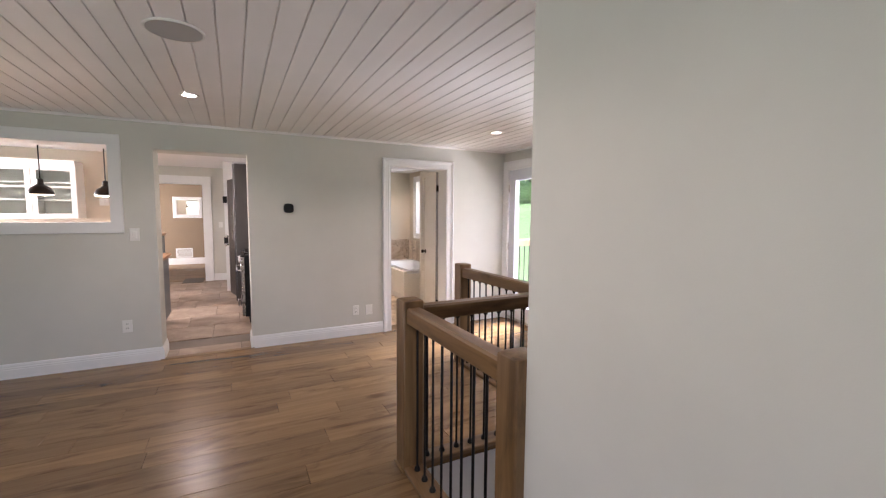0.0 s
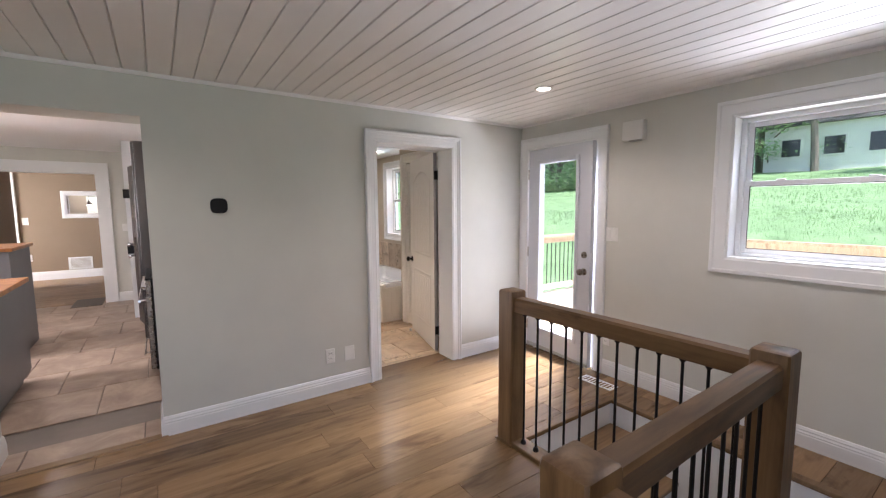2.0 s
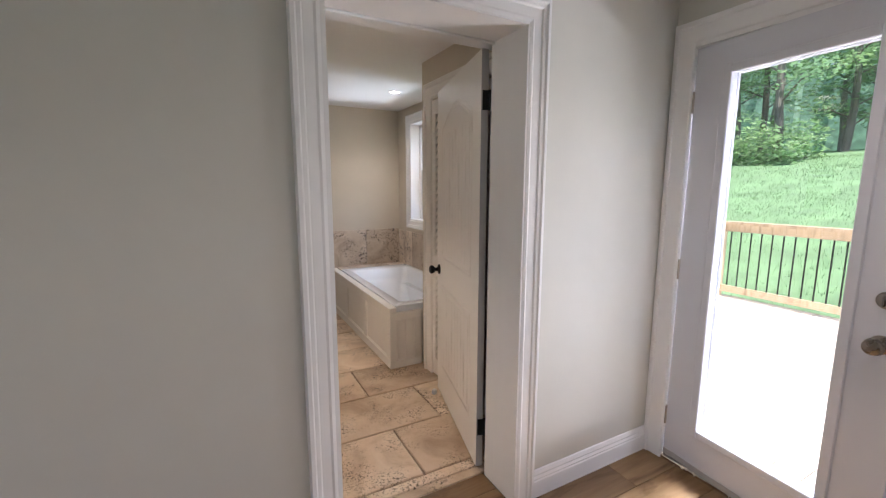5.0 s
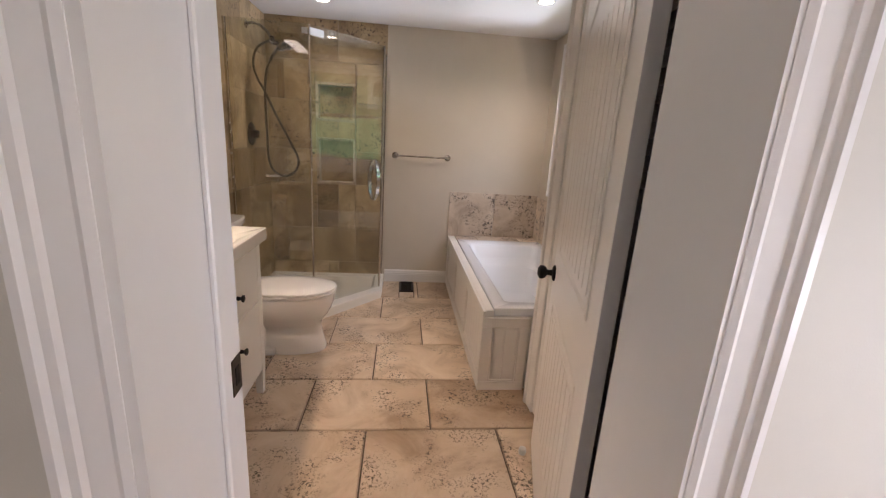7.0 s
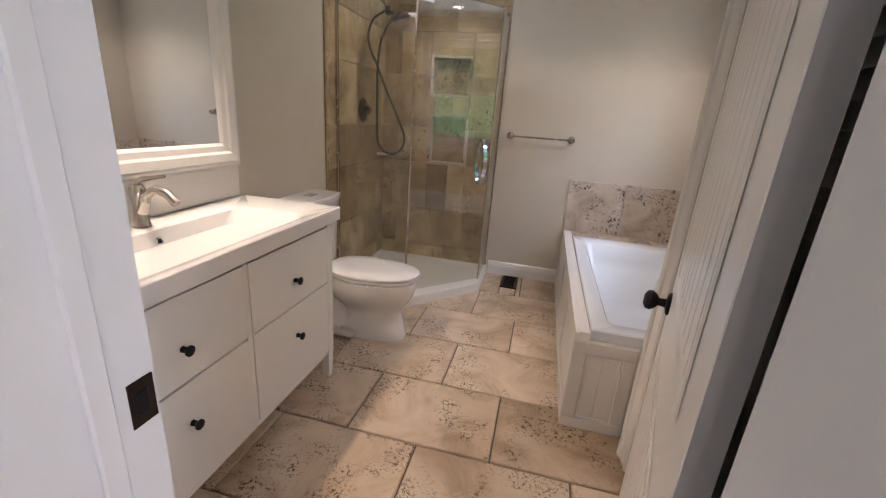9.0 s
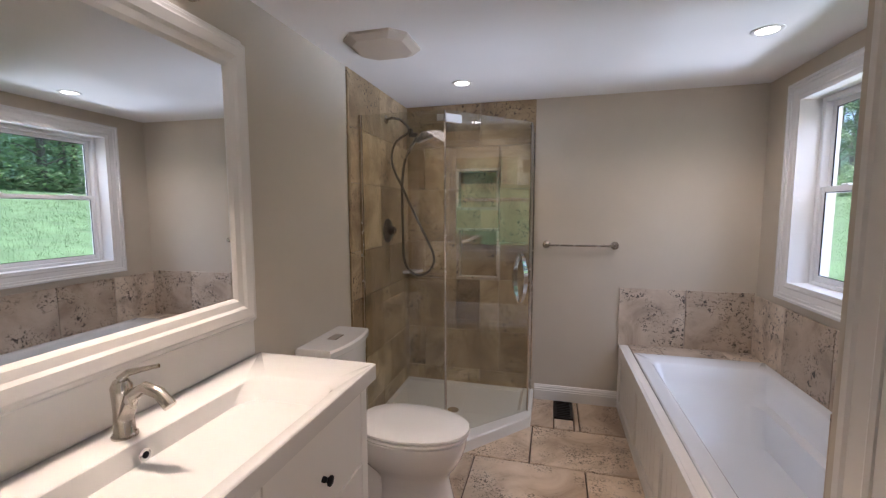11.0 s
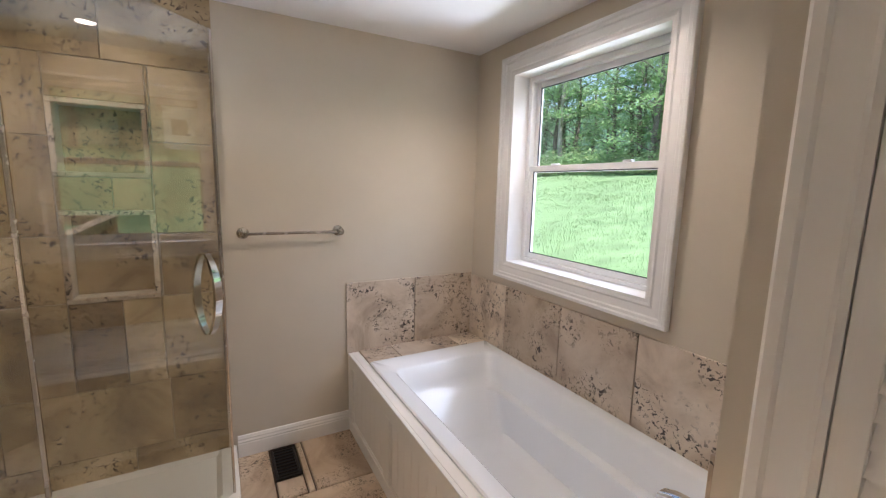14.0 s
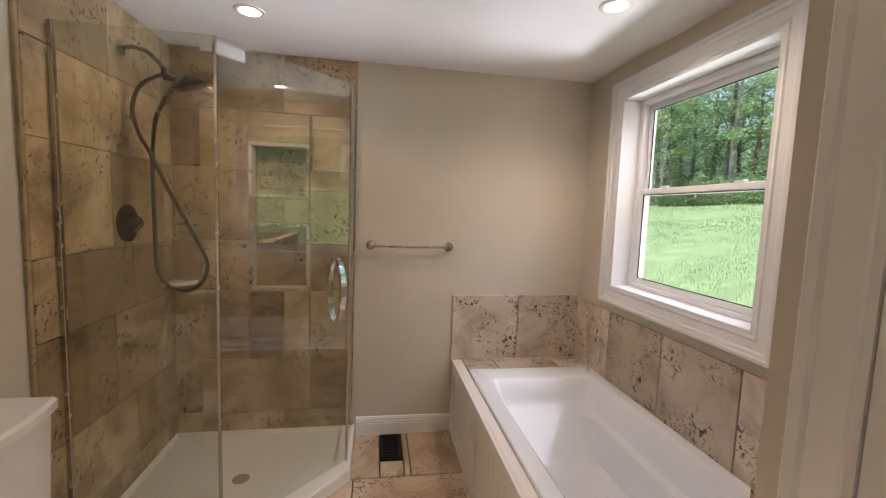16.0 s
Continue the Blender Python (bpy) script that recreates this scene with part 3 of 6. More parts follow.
# leaf in its own axes: x along its width from the hinge, y its thickness
LEAF1 = pose(HX + 0.012, 5.068, 0.022, 0, 0, -90 - 6.0)
lw, lh, lt = 0.832, 2.040, 0.044
gx0, gx1, gz0, gz1 = 0.165, 0.660, 0.215, 1.905
bm = bmesh.new()
slab(bm, "y", 0.0, lt, 0, lw, 0, lh, [(gx0, gx1, gz0, gz1)])
leaf = part("leaf", local(LEAF1, bm), M_DOORGREY, d1)
for yy in (-0.012, lt):
    bm = bmesh.new()
    for c in ((gx0 - 0.03, gz0 - 0.03, gx0 + 0.008, gz1 + 0.03), (gx1 - 0.008, gz0 - 0.03, gx1 + 0.03, gz1 + 0.03), (gx0 + 0.008, gz1 - 0.008, gx1 - 0.008, gz1 + 0.03), (gx0 + 0.008, gz0 - 0.03, gx1 - 0.008, gz0 + 0.008)):
        box(bm, c[0], yy, c[1], c[2], yy + 0.012, c[3], 0.004)
    part("glazing_bead", local(LEAF1, bm), M_DOORGREY, leaf)
bm = bmesh.new()
box(bm, gx0 - 0.004, 0.019, gz0 - 0.004, gx1 + 0.004, 0.023, gz1 + 0.004)
pane = part("pane", local(LEAF1, bm), M_PANE, leaf)
pane.visible_shadow = False
for zz, r1 in ((1.035, 0.03), (0.882, 0.032)):
    bm = bmesh.new()
    turn = Matrix.Translation((lw - 0.065, 0, zz)) @ Euler((radians(90), 0, 0)).to_matrix().to_4x4()
    if zz > 1:
        lathe(bm, [(r1, 0.0), (r1, 0.008), (r1 * 0.8, 0.014), (0.012, 0.016), (0.012, 0.018)], turn)
        box(bm, lw - 0.07, -0.034, zz - 0.018, lw - 0.06, -0.012, zz + 0.018, 0.003)
    else:
        lathe(bm, [(r1, 0.0), (r1, 0.006), (0.014, 0.012), (0.013, 0.03), (0.024, 0.038), (0.030, 0.052), (0.026, 0.066), (0.012, 0.071)], turn)
    part("deadbolt" if zz > 1 else "knob", local(LEAF1, bm), M_DARKNICKEL, leaf, "dark nickel", True)
for zz in (0.22, 1.0, 1.80):
    bm = bmesh.new()
    sweep(bm, [(0, -0.006, zz - 0.05), (0, -0.006, zz + 0.05)], 0.007, 8)
    part("hinge", local(LEAF1, bm), M_NICKEL, leaf)
bm = bmesh.new()
box(bm, 0.0, -0.004, 0.002, lw, 0.0, 0.03)
part("sweep_strip", local(LEAF1, bm), M_GREYPL, leaf)

# bathroom door in its deep opening
d2 = thing("door_2", (2.88, 5.46, 0), "cream panelled bathroom door swung wide open", "door", "", "structure")
bm = bmesh.new()
trim_frame(bm, "y", BY0, -1, 2.077, 2.866, 0.0, 2.046, CASING)
part("casing", bm, M_TRIM, d2)
bm = bmesh.new()
trim_frame(bm, "y", BY1, 1, 2.077, 2.932, 0.0, 2.046, CASING)
part("inner_casing", bm, M_CREAM, d2)
bm = bmesh.new()
box(bm, 2.076, BY0 - 0.010, 0.0, 2.093, BY1 + 0.010, 2.038)
box(bm, 2.858, BY0 - 0.010, 0.0, 2.926, 5.398, 2.038)
box(bm, 2.076, BY0 - 0.010, 2.038, 2.926, BY1 + 0.010, 2.052)
part("jamb", bm, M_TRIM, d2)
bm = bmesh.new()
box(bm, 2.093, 5.375, 0.0, 2.104, 5.41, 2.027, 0.003)
box(bm, 2.093, 5.375, 2.027, 2.858, 5.398, 2.038, 0.003)
part("door_stop_strip", bm, M_TRIM, d2)
bm = bmesh.new()
box(bm, 2.0925, 5.435, 0.855, 2.0955, 5.478, 0.935, 0.001)
strike = part("strike_plate", bm, M_BRONZE, d2, "worn dark bronze strike plate")
# solid black block on the plate; the hole's shade is in its colour
bm = bmesh.new()
box(bm, 2.094, 5.446, 0.875, 2.0975, 5.465, 0.915, 0.001)
part("latch_hole_shade", bm, M_BLACK, strike)
LEAF2 = pose(2.878, 5.447, 0.012, 0, 0, 90 - 15.0)
lw2, lh2, lt2 = 0.877, 2.020, 0.035


def arched_panel(bm, x0, x1, z0, z1, arch, y, side, n=14):
    """A raised moulding ring with an arched head, then the sunk field inside it."""
    def outline(inset):
        a, b, lo = x0 + inset, x1 - inset, z0 + inset
        pts = [(a, lo), (b, lo)]
        for k in range(n + 1):
            u = k / n
            pts.append((b + (a - b) * u, z1 - inset + arch * math.sin(math.pi * u) - (arch if arch else 0)))
        return pts
    rings = []
    for inset, h in ((0.0, 0.0), (0.006, 0.0028), (0.016, 0.0034), (0.026, -0.0005), (0.034, -0.001)):
        rings.append([(px, y + side * h, pz) for px, pz in outline(inset)])
    loft(bm, rings, False, True)


bm = bmesh.new()
box(bm, 0.002, 0, 0, lw2, lt2, lh2, 0.002)
leaf2 = part("leaf", local(LEAF2, bm), M_CREAM, d2)
bm = bmesh.new()
box(bm, 0.0, 0.0015, 0.001, 0.0018, lt2 - 0.0015, lh2 - 0.001)
part("hinge_edge", local(LEAF2, bm), M_EDGE, leaf2, "plain grey edge")
for y, side in ((0.0, -1), (lt2, 1)):
    for z0, z1, arch in ((0.20, 0.78, 0.0), (0.96, 1.88, 0.10)):
        bm = bmesh.new()
        arched_panel(bm, 0.12, lw2 - 0.12, z0, z1, arch, y + side * 0.0012, side)
        pn = part("door_panel", local(LEAF2, bm), M_CREAM, leaf2)
        k = 0.165
        while k < lw2 - 0.16:
            bm = bmesh.new()
            box(bm, k, min(y, y + side * 0.0022), z0 + 0.05, k + 0.058, max(y, y + side * 0.0022), z1 - 0.05 - arch, 0.001)
            part("bead_board", local(LEAF2, bm), M_CREAM, leaf2)
            k += 0.066
for y, side in ((0.0, 1), (lt2, -1)):
    bm = bmesh.new()
    turn = Matrix.Translation((lw2 - 0.05, y, 0.868)) @ Euler((radians(90 * side), 0, 0)).to_matrix().to_4x4()
    lathe(bm, [(0.033, 0.0), (0.033, 0.005), (0.028, 0.009), (0.013, 0.012), (0.011, 0.030), (0.022, 0.038), (0.029, 0.050), (0.027, 0.062), (0.014, 0.070)], turn)
    part("knob", local(LEAF2, bm), M_BLACK, leaf2, "black round knob", True)
for zz in (0.215, 1.80):
    bm = bmesh.new()
    sweep(bm, [(-0.004, -0.006, zz - 0.045), (-0.004, -0.006, zz + 0.045)], 0.008, 10)
    box(bm, -0.003, 0.0, zz - 0.043, 0.0015, lt2 - 0.006, zz + 0.043)
    part("hinge", local(LEAF2, bm), M_BLACK, leaf2, "black hinge")

# pass-through opening with white casing and deep white lining
w3 = thing("window_3", (-1.5, BY0, 1.37), "white-cased pass-through opening to the kitchen", "window", "", "structure")
bm = bmesh.new()
trim_frame(bm, "y", BY0, -1, -2.35, -0.640, 1.349, 2.093, [(0, 0), (0, 0.018), (0.079, 0.02), (0.084, 0.015), (0.084, 0)], True)
part("casing", bm, M_TRIM, w3)
bm = bmesh.new()
box(bm, -2.351, BY0 - 0.012, 1.3485, -0.639, BY1 + 0.012, 1.365)
box(bm, -2.351, BY0 - 0.012, 2.077, -0.639, BY1 + 0.012, 2.094)
box(bm, -0.655, BY0 - 0.012, 1.365, -0.639, BY1 + 0.012, 2.077)
part("lining", bm, M_TRIM, w3)

# ---- stair rail ----
NW = 0.122


def corner(k):
    """The eight corners of a square of half width k with small rounded arrises."""
    c = k - 0.007
    return [(1, 1, k, c), (1, 1, c, k), (-1, 1, c, k), (-1, 1, k, c), (-1, -1, k, c), (-1, -1, c, k), (1, -1, c, k), (1, -1, k, c)]


def newel(x, y, height):
    n = thing("newel_post", (x, y, 0), "stained oak newel post at the stair opening", "post", "newel posts")
    bm = bmesh.new()
    h = NW / 2
    loft(bm, [[(x + sx * u, y + sy * w, z) for sx, sy, u, w in corner(k)] for k, z in ((h, 0.012), (h, height - 0.014), (h - 0.003, height - 0.005), (h - 0.011, height))])
    part("shaft", bm, M_POST, n, "", True)
    bm = bmesh.new()
    box(bm, x - h - 0.012, y - h - 0.012, 0.0005, x + h + 0.012, y + h + 0.012, 0.013, 0.004)
    part("foot", bm, M_POST, n)
    return n


PA, PB, PC, PD = (2.352, 3.820), (2.370, 2.488), (1.243, 2.473), (1.243, 1.457)
for p in (PA, PB, PC, PD):
    newel(*p, 0.986)


def rail(a, b, mat, group):
    """A thick hand rail on posts, with iron balusters that stand in a bottom curb."""
    a, b = Vector((*a, 0)), Vector((*b, 0))
    d = (b - a).normalized()
    n = Vector((-d.y, d.x, 0))
    a, b = a + d * (NW / 2 - 0.001), b - d * (NW / 2 - 0.001)
    mid = (a + b) / 2
    r = thing("stair_rail", (mid.x, mid.y, 0), "stained oak hand rail on black iron balusters", "railing", group)
    bm = bmesh.new()
    prof = [(-0.040, 0.860), (0.040, 0.860), (0.043, 0.865), (0.043, 0.935), (0.033, 0.946), (-0.033, 0.946), (-0.043, 0.935), (-0.043, 0.865)]
    loft(bm, [[tuple(p + n * u + Vector((0, 0, z))) for u, z in prof] for p in (a, b)])
    part("hand_rail", bm, mat, r)
    bm = bmesh.new()
    prof = [(-0.060, 0.001), (0.060, 0.001), (0.060, 0.022), (0.054, 0.028), (-0.054, 0.028), (-0.060, 0.022)]
    loft(bm, [[tuple(p + n * u + Vector((0, 0, z))) for u, z in prof] for p in (a, b)])
    part("bottom_rail", bm, mat, r)
    count = max(2, round((b - a).length / 0.103))
    for k in range(count):
        p = a + (b - a) * ((k + 0.5) / count)
        bm = bmesh.new()
        sweep(bm, [tuple(p + Vector((0, 0, z))) for z in (0.027, 0.864)], 0.0068, 8)
        bal = part("baluster", bm, M_IRON, r)
        for z, up in ((0.027, 1), (0.864, -1)):
            bm = bmesh.new()
            lathe(bm, [(0.018, 0.0), (0.018, 0.010 * up), (0.013, 0.022 * up), (0.009, 0.027 * up)], Matrix.Translation(p + Vector((0, 0, z))), 10)
            part("collar", bm, M_IRON, bal)
    return r


rail(PA, PB, M_RAILY, "stair railing")
rail(PB, PC, M_RAILX, "stair railing")
rail(PC, PD, M_RAILY, "stair railing")

# stair well: white walls, nosing along the edge, treads going down towards the front
bm = bmesh.new()
box(bm, 3.39, 1.0, -2.7, 3.42, 3.79, -0.02)
box(bm, 2.38, 3.79, -2.7, 3.42, 3.82, -0.02)
box(bm, 1.22, 2.49, -2.7, 2.38, 2.52, -0.02)
box(bm, 2.35, 2.52, -2.7, 2.38, 3.79, -0.02)
box(bm, 1.32, 0.97, -2.7, 3.42, 1.0, -0.02)
box(bm, 1.22, 1.395, -2.7, 1.25, 2.49, -0.02)
solid("wall_stairwell", bm, M_TRIM, "white painted stairwell walls", "wall", "structure")
bm = bmesh.new()
box(bm, 3.372, 1.0, -0.032, 3.43, 3.772, 0.001, 0.008, 2)
box(bm, 2.42, 3.772, -0.032, 3.43, 3.83, 0.001, 0.008, 2)
box(bm, 1.20, 2.43, -0.032, 2.38, 2.54, 0.0, 0.006, 2)
box(bm, 2.31, 2.54, -0.032, 2.42, 3.80, 0.0, 0.006, 2)
box(bm, 1.19, 1.396, -0.032, 1.305, 2.43, 0.0, 0.006, 2)
solid("trim_nosing", bm, M_PLANK, "oak nosing round the stair opening", "trim", "structure")
stair = thing("staircase", (2.85, 3.0, -2.6), "oak stair treads with white risers going down", "staircase", "", "structure")
for k in range(11):
    y1 = 3.785 - k * 0.255
    z = -0.195 * (k + 1)
    if y1 - 0.28 < 1.0:
        break
    bm = bmesh.new()
    box(bm, 2.385, y1 - 0.28, z - 0.03, 3.388, y1, z, 0.008, 2)
    part("tread", bm, M_STAIR, stair)
    bm = bmesh.new()
    box(bm, 2.385, y1 - 0.255, z - 0.195, 3.388, y1 - 0.24, z - 0.031)
    part("riser", bm, M_TRIM, stair)
bm = bmesh.new()
box(bm, 1.2, 0.9, -2.75, 3.4, 3.8, -2.7)
solid("floor_basement", bm, M_STAIR, "oak floor at the foot of the stairs", "floor", "structure")

# ---- small things of the hall ----
bm = bmesh.new()
n, a, b2 = 28, 0.052, 0.051
ring = []
for k in range(n):
    th = k * math.tau / n
    cx, cz = math.cos(th), math.sin(th)
    ring.append((a * math.copysign(abs(cx) ** 0.62, cx), b2 * math.copysign(abs(cz) ** 0.62, cz)))
loft(bm, [[(0.909 + u * s, BY0 - d, 1.517 + w * s) for u, w in ring] for s, d in ((0.96, 0.0), (1.0, 0.006), (1.0, 0.020), (0.93, 0.026), (0.5, 0.028))])
th = thing("thermostat", (0.909, BY0, 1.47), "glossy black rounded thermostat on the wall", "thermostat")
part("body", bm, M_BLACK, th, "", True)


def plate(name, axis, face, side, u, z, w, h, kind, label, group=""):
    """A wall plate; kind: outlet, blank, or the number of rocker switches."""
    p = thing(name, (u, face, z - h / 2) if axis == "y" else (face, u, z - h / 2), label, "wall plate", group)

    def b(u0, d0, z0, u1, d1, z1, bev=0.0):
        bm = bmesh.new()
        e0, e1 = sorted((face + side * d0, face + side * d1))
        if axis == "y":
            box(bm, u0, e0, z0, u1, e1, z1, bev)
        else:
            box(bm, e0, u0, z0, e1, u1, z1, bev)
        return bm
    part("cover", b(u - w / 2, 0.0, z - h / 2, u + w / 2, 0.007, z + h / 2, 0.003), M_PLASTIC, p)
    if kind == "outlet":
        for dz in (-0.021, 0.021):
            r = part("socket", b(u - 0.017, 0.007, z + dz - 0.016, u + 0.017, 0.0095, z + dz + 0.016, 0.002), M_PLASTIC, p)
            for du in (-0.007, 0.007):
                # slots are uncut: their shade is put on as thin black blocks
                part("slot_shade", b(u + du - 0.0016, 0.0094, z + dz - 0.004, u + du + 0.0016, 0.0100, z + dz + 0.009), M_BLACK, r)
    elif kind == "blank":
        for dz in (-0.042, 0.042):
            part("screw", b(u - 0.003, 0.007, z + dz - 0.003, u + 0.003, 0.0085, z + dz + 0.003, 0.001), M_PLASTIC, p)
    else:
        for k in range(kind):
            c = u + (k - (kind - 1) / 2) * 0.046
            part("rocker", b(c - 0.016, 0.007, z - 0.033, c + 0.016, 0.0125, z + 0.033, 0.003), M_PLASTIC, p)
    return p


plate("outlet", "y", BY0, -1, 1.642, 0.303, 0.075, 0.118, "outlet", "white double outlet above the baseboard", "hall outlets")
plate("blank_plate", "y", BY0, -1, 1.805, 0.296, 0.086, 0.122, "blank", "white blank cover plate above the baseboard")
plate("outlet", "y", BY0, -1, -0.577, 0.369, 0.08, 0.12, "outlet", "white double outlet low on the wall", "hall outlets")
plate("light_switch", "y", BY0, -1, -0.481, 1.25, 0.08, 0.12, 1, "white rocker switch beside the kitchen doorway")
plate("light_switch", "x", HX, -1, 4.079, 1.253, 0.118, 0.12, 2, "white double rocker switch beside the glazed door")
plate("outlet", "x", HX, -1, 4.106, 0.325, 0.075, 0.118, "outlet", "white double outlet near the glazed door", "hall outlets")

chime = thing("door_chime", (HX, 3.90, 2.005), "off-white box of a door chime high on the wall", "door chime")
bm = bmesh.new()
loft(bm, [[(HX - d, 3.81 + i, 2.02 + i), (HX - d, 3.99 - i, 2.02 + i), (HX - d, 3.99 - i, 2.172 - i), (HX - d, 3.81 + i, 2.172 - i)] for d, i in ((0, 0), (0.045, 0), (0.052, 0.006))])
part("cover", bm, M_PLASTIC, chime)
bm = bmesh.new()
box(bm, HX - 0.045, 3.84, 2.012, HX - 0.004, 3.93, 2.021)
part("louvre", bm, M_GREYPL, chime)


def downlight(x, y, z, group):
    d = thing("downlight", (x, y, z), "round recessed ceiling light with a white trim ring, lit", "ceiling light", group)
    bm = bmesh.new()
    m = Matrix.Translation((x, y, z))
    rings = [(0.045, 0.004), (0.047, -0.004), (0.058, -0.006), (0.066, -0.003), (0.067, 0.0)]
    vs = [[bm.verts.new(m @ Vector((r * math.cos(k * math.tau / 28), r * math.sin(k * math.tau / 28), h))) for k in range(28)] for r, h in rings]
    for p, q in zip(vs, vs[1:]):
        for k in range(28):
            bm.faces.new((p[k], p[(k + 1) % 28], q[(k + 1) % 28], q[k]))
    part("trim_ring", bm, M_PLASTIC, d, "", True)
    bm = bmesh.new()
    lathe(bm, [(0.046, 0.001), (0.046, -0.002), (0.03, -0.0035)], m, 24)
    part("lens", bm, M_LAMP, d, "glowing warm lens")


# the fourth fixture is added and unseen, to go with its extra beam
for place in ((0.10, 3.99), (2.87, 2.37), (2.88, 4.07), (0.10, 1.4)):
    downlight(*place, HC, "hall downlights")
for place in ((3.333, 7.69), (1.795, 8.105)):
    downlight(*place, BC, "bathroom downlights")
sp = thing("ceiling_speaker", (0.142, 2.735, HC), "round flat ceiling speaker with a grey grille", "speaker")
bm = bmesh.new()
lathe(bm, [(0.128, 0.0), (0.128, -0.006), (0.122, -0.009), (0.117, -0.006)], Matrix.Translation((0.142, 2.735, HC)), 40)
part("rim", bm, M_PLASTIC, sp, "", True)
bm = bmesh.new()
lathe(bm, [(0.117, -0.004), (0.117, -0.0085), (0.06, -0.0105), (0.001, -0.011)], Matrix.Translation((0.142, 2.735, HC)), 40)
part("grille", bm, M_GREYPL, sp, "", True)


def floor_vent(x0, y0, x1, y1, mat, slats_along, label, group=""):
    v = thing("floor_vent", ((x0 + x1) / 2, (y0 + y1) / 2, 0), label, "floor vent", group)
    bm = bmesh.new()
    for c in ((x0, y0, x1, y0 + 0.016), (x0, y1 - 0.016, x1, y1), (x0, y0 + 0.016, x0 + 0.016, y1 - 0.016), (x1 - 0.016, y0 + 0.016, x1, y1 - 0.016)):
        box(bm, c[0], c[1], -0.004, c[2], c[3], 0.005, 0.002)
    part("frame", bm, mat, v)
    # flat black sheet below the slats paints the darkness of the duct
    bm = bmesh.new()
    box(bm, x0 + 0.012, y0 + 0.012, -0.006, x1 - 0.012, y1 - 0.012, -0.002)
    part("duct_shade", bm, M_BLACK, v)
    n = 9
    for k in range(n):
        bm = bmesh.new()
        if slats_along == "x":
            y = y0 + 0.016 + (y1 - y0 - 0.032) * (k + 0.5) / n
            box(bm, x0 + 0.014, y - 0.004, -0.002, x1 - 0.014, y + 0.004, 0.003)
        else:
            x = x0 + 0.016 + (x1 - x0 - 0.032) * (k + 0.5) / n
            box(bm, x - 0.004, y0 + 0.014, -0.002, x + 0.004, y1 - 0.014, 0.003)
        part("slat", bm, mat, v)
    return v


floor_vent(3.50, 3.87, 3.62, 4.18, M_PLASTIC, "x", "white metal floor vent by the outer wall")
floor_vent(2.43, 8.335, 2.56, 8.61, M_BRONZE, "x", "dark bronze floor vent set in the tiles")

# ---- bathroom ----
# tub with panelled apron
TX0, TX1, TY0, TY1, TZ = 2.952, 3.742, 6.785, 8.425, 0.502


def rounded(x0, y0, x1, y1, r, z, n=5):
    pts = []
    for cx, cy, a in ((x1 - r, y0 + r, -90), (x1 - r, y1 - r, 0), (x0 + r, y1 - r, 90), (x0 + r, y0 + r, 180)):
        for k in range(n + 1):
            th = radians(a + 90 * k / n)
            pts.append((cx + r * math.cos(th), cy + r * math.sin(th), z))
    return pts


tub = thing("bathtub", (3.33, 7.6, 0), "white acrylic bathtub in a white panelled surround", "bathtub")
bm = bmesh.new()
rings = [rounded(TX0, TY0, TX1, TY1, 0.012, TZ - 0.05), rounded(TX0, TY0, TX1, TY1, 0.012, TZ - 0.006), rounded(TX0 + 0.006, TY0 + 0.006, TX1 - 0.006, TY1 - 0.006, 0.012, TZ),
         rounded(TX0 + 0.075, TY0 + 0.085, TX1 - 0.055, TY1 - 0.145, 0.05, TZ), rounded(TX0 + 0.088, TY0 + 0.10, TX1 - 0.068, TY1 - 0.16, 0.055, TZ - 0.012),
         rounded(TX0 + 0.105, TY0 + 0.125, TX1 - 0.085, TY1 - 0.20, 0.06, TZ - 0.10), rounded(TX0 + 0.115, TY0 + 0.14, TX1 - 0.10, TY1 - 0.25, 0.07, TZ - 0.16),
         rounded(TX0 + 0.135, TY0 + 0.15, TX1 - 0.14, TY1 - 0.28, 0.08, TZ - 0.175), rounded(TX0 + 0.155, TY0 + 0.18, TX1 - 0.16, TY1 - 0.40, 0.09, TZ - 0.36),
         rounded(TX0 + 0.20, TY0 + 0.24, TX1 - 0.21, TY1 - 0.48, 0.08, TZ - 0.40)]
loft(bm, rings, False, True)
part("basin", bm, M_ACRYLIC, tub, "glossy white acrylic basin", True)
bm = bmesh.new()
lathe(bm, [(0.035, 0.0), (0.035, 0.006), (0.02, 0.008)], Matrix.Translation((3.33, TY0 + 0.33, TZ - 0.401)), 18)
part("drain", bm, M_CHROME, tub, "", True)


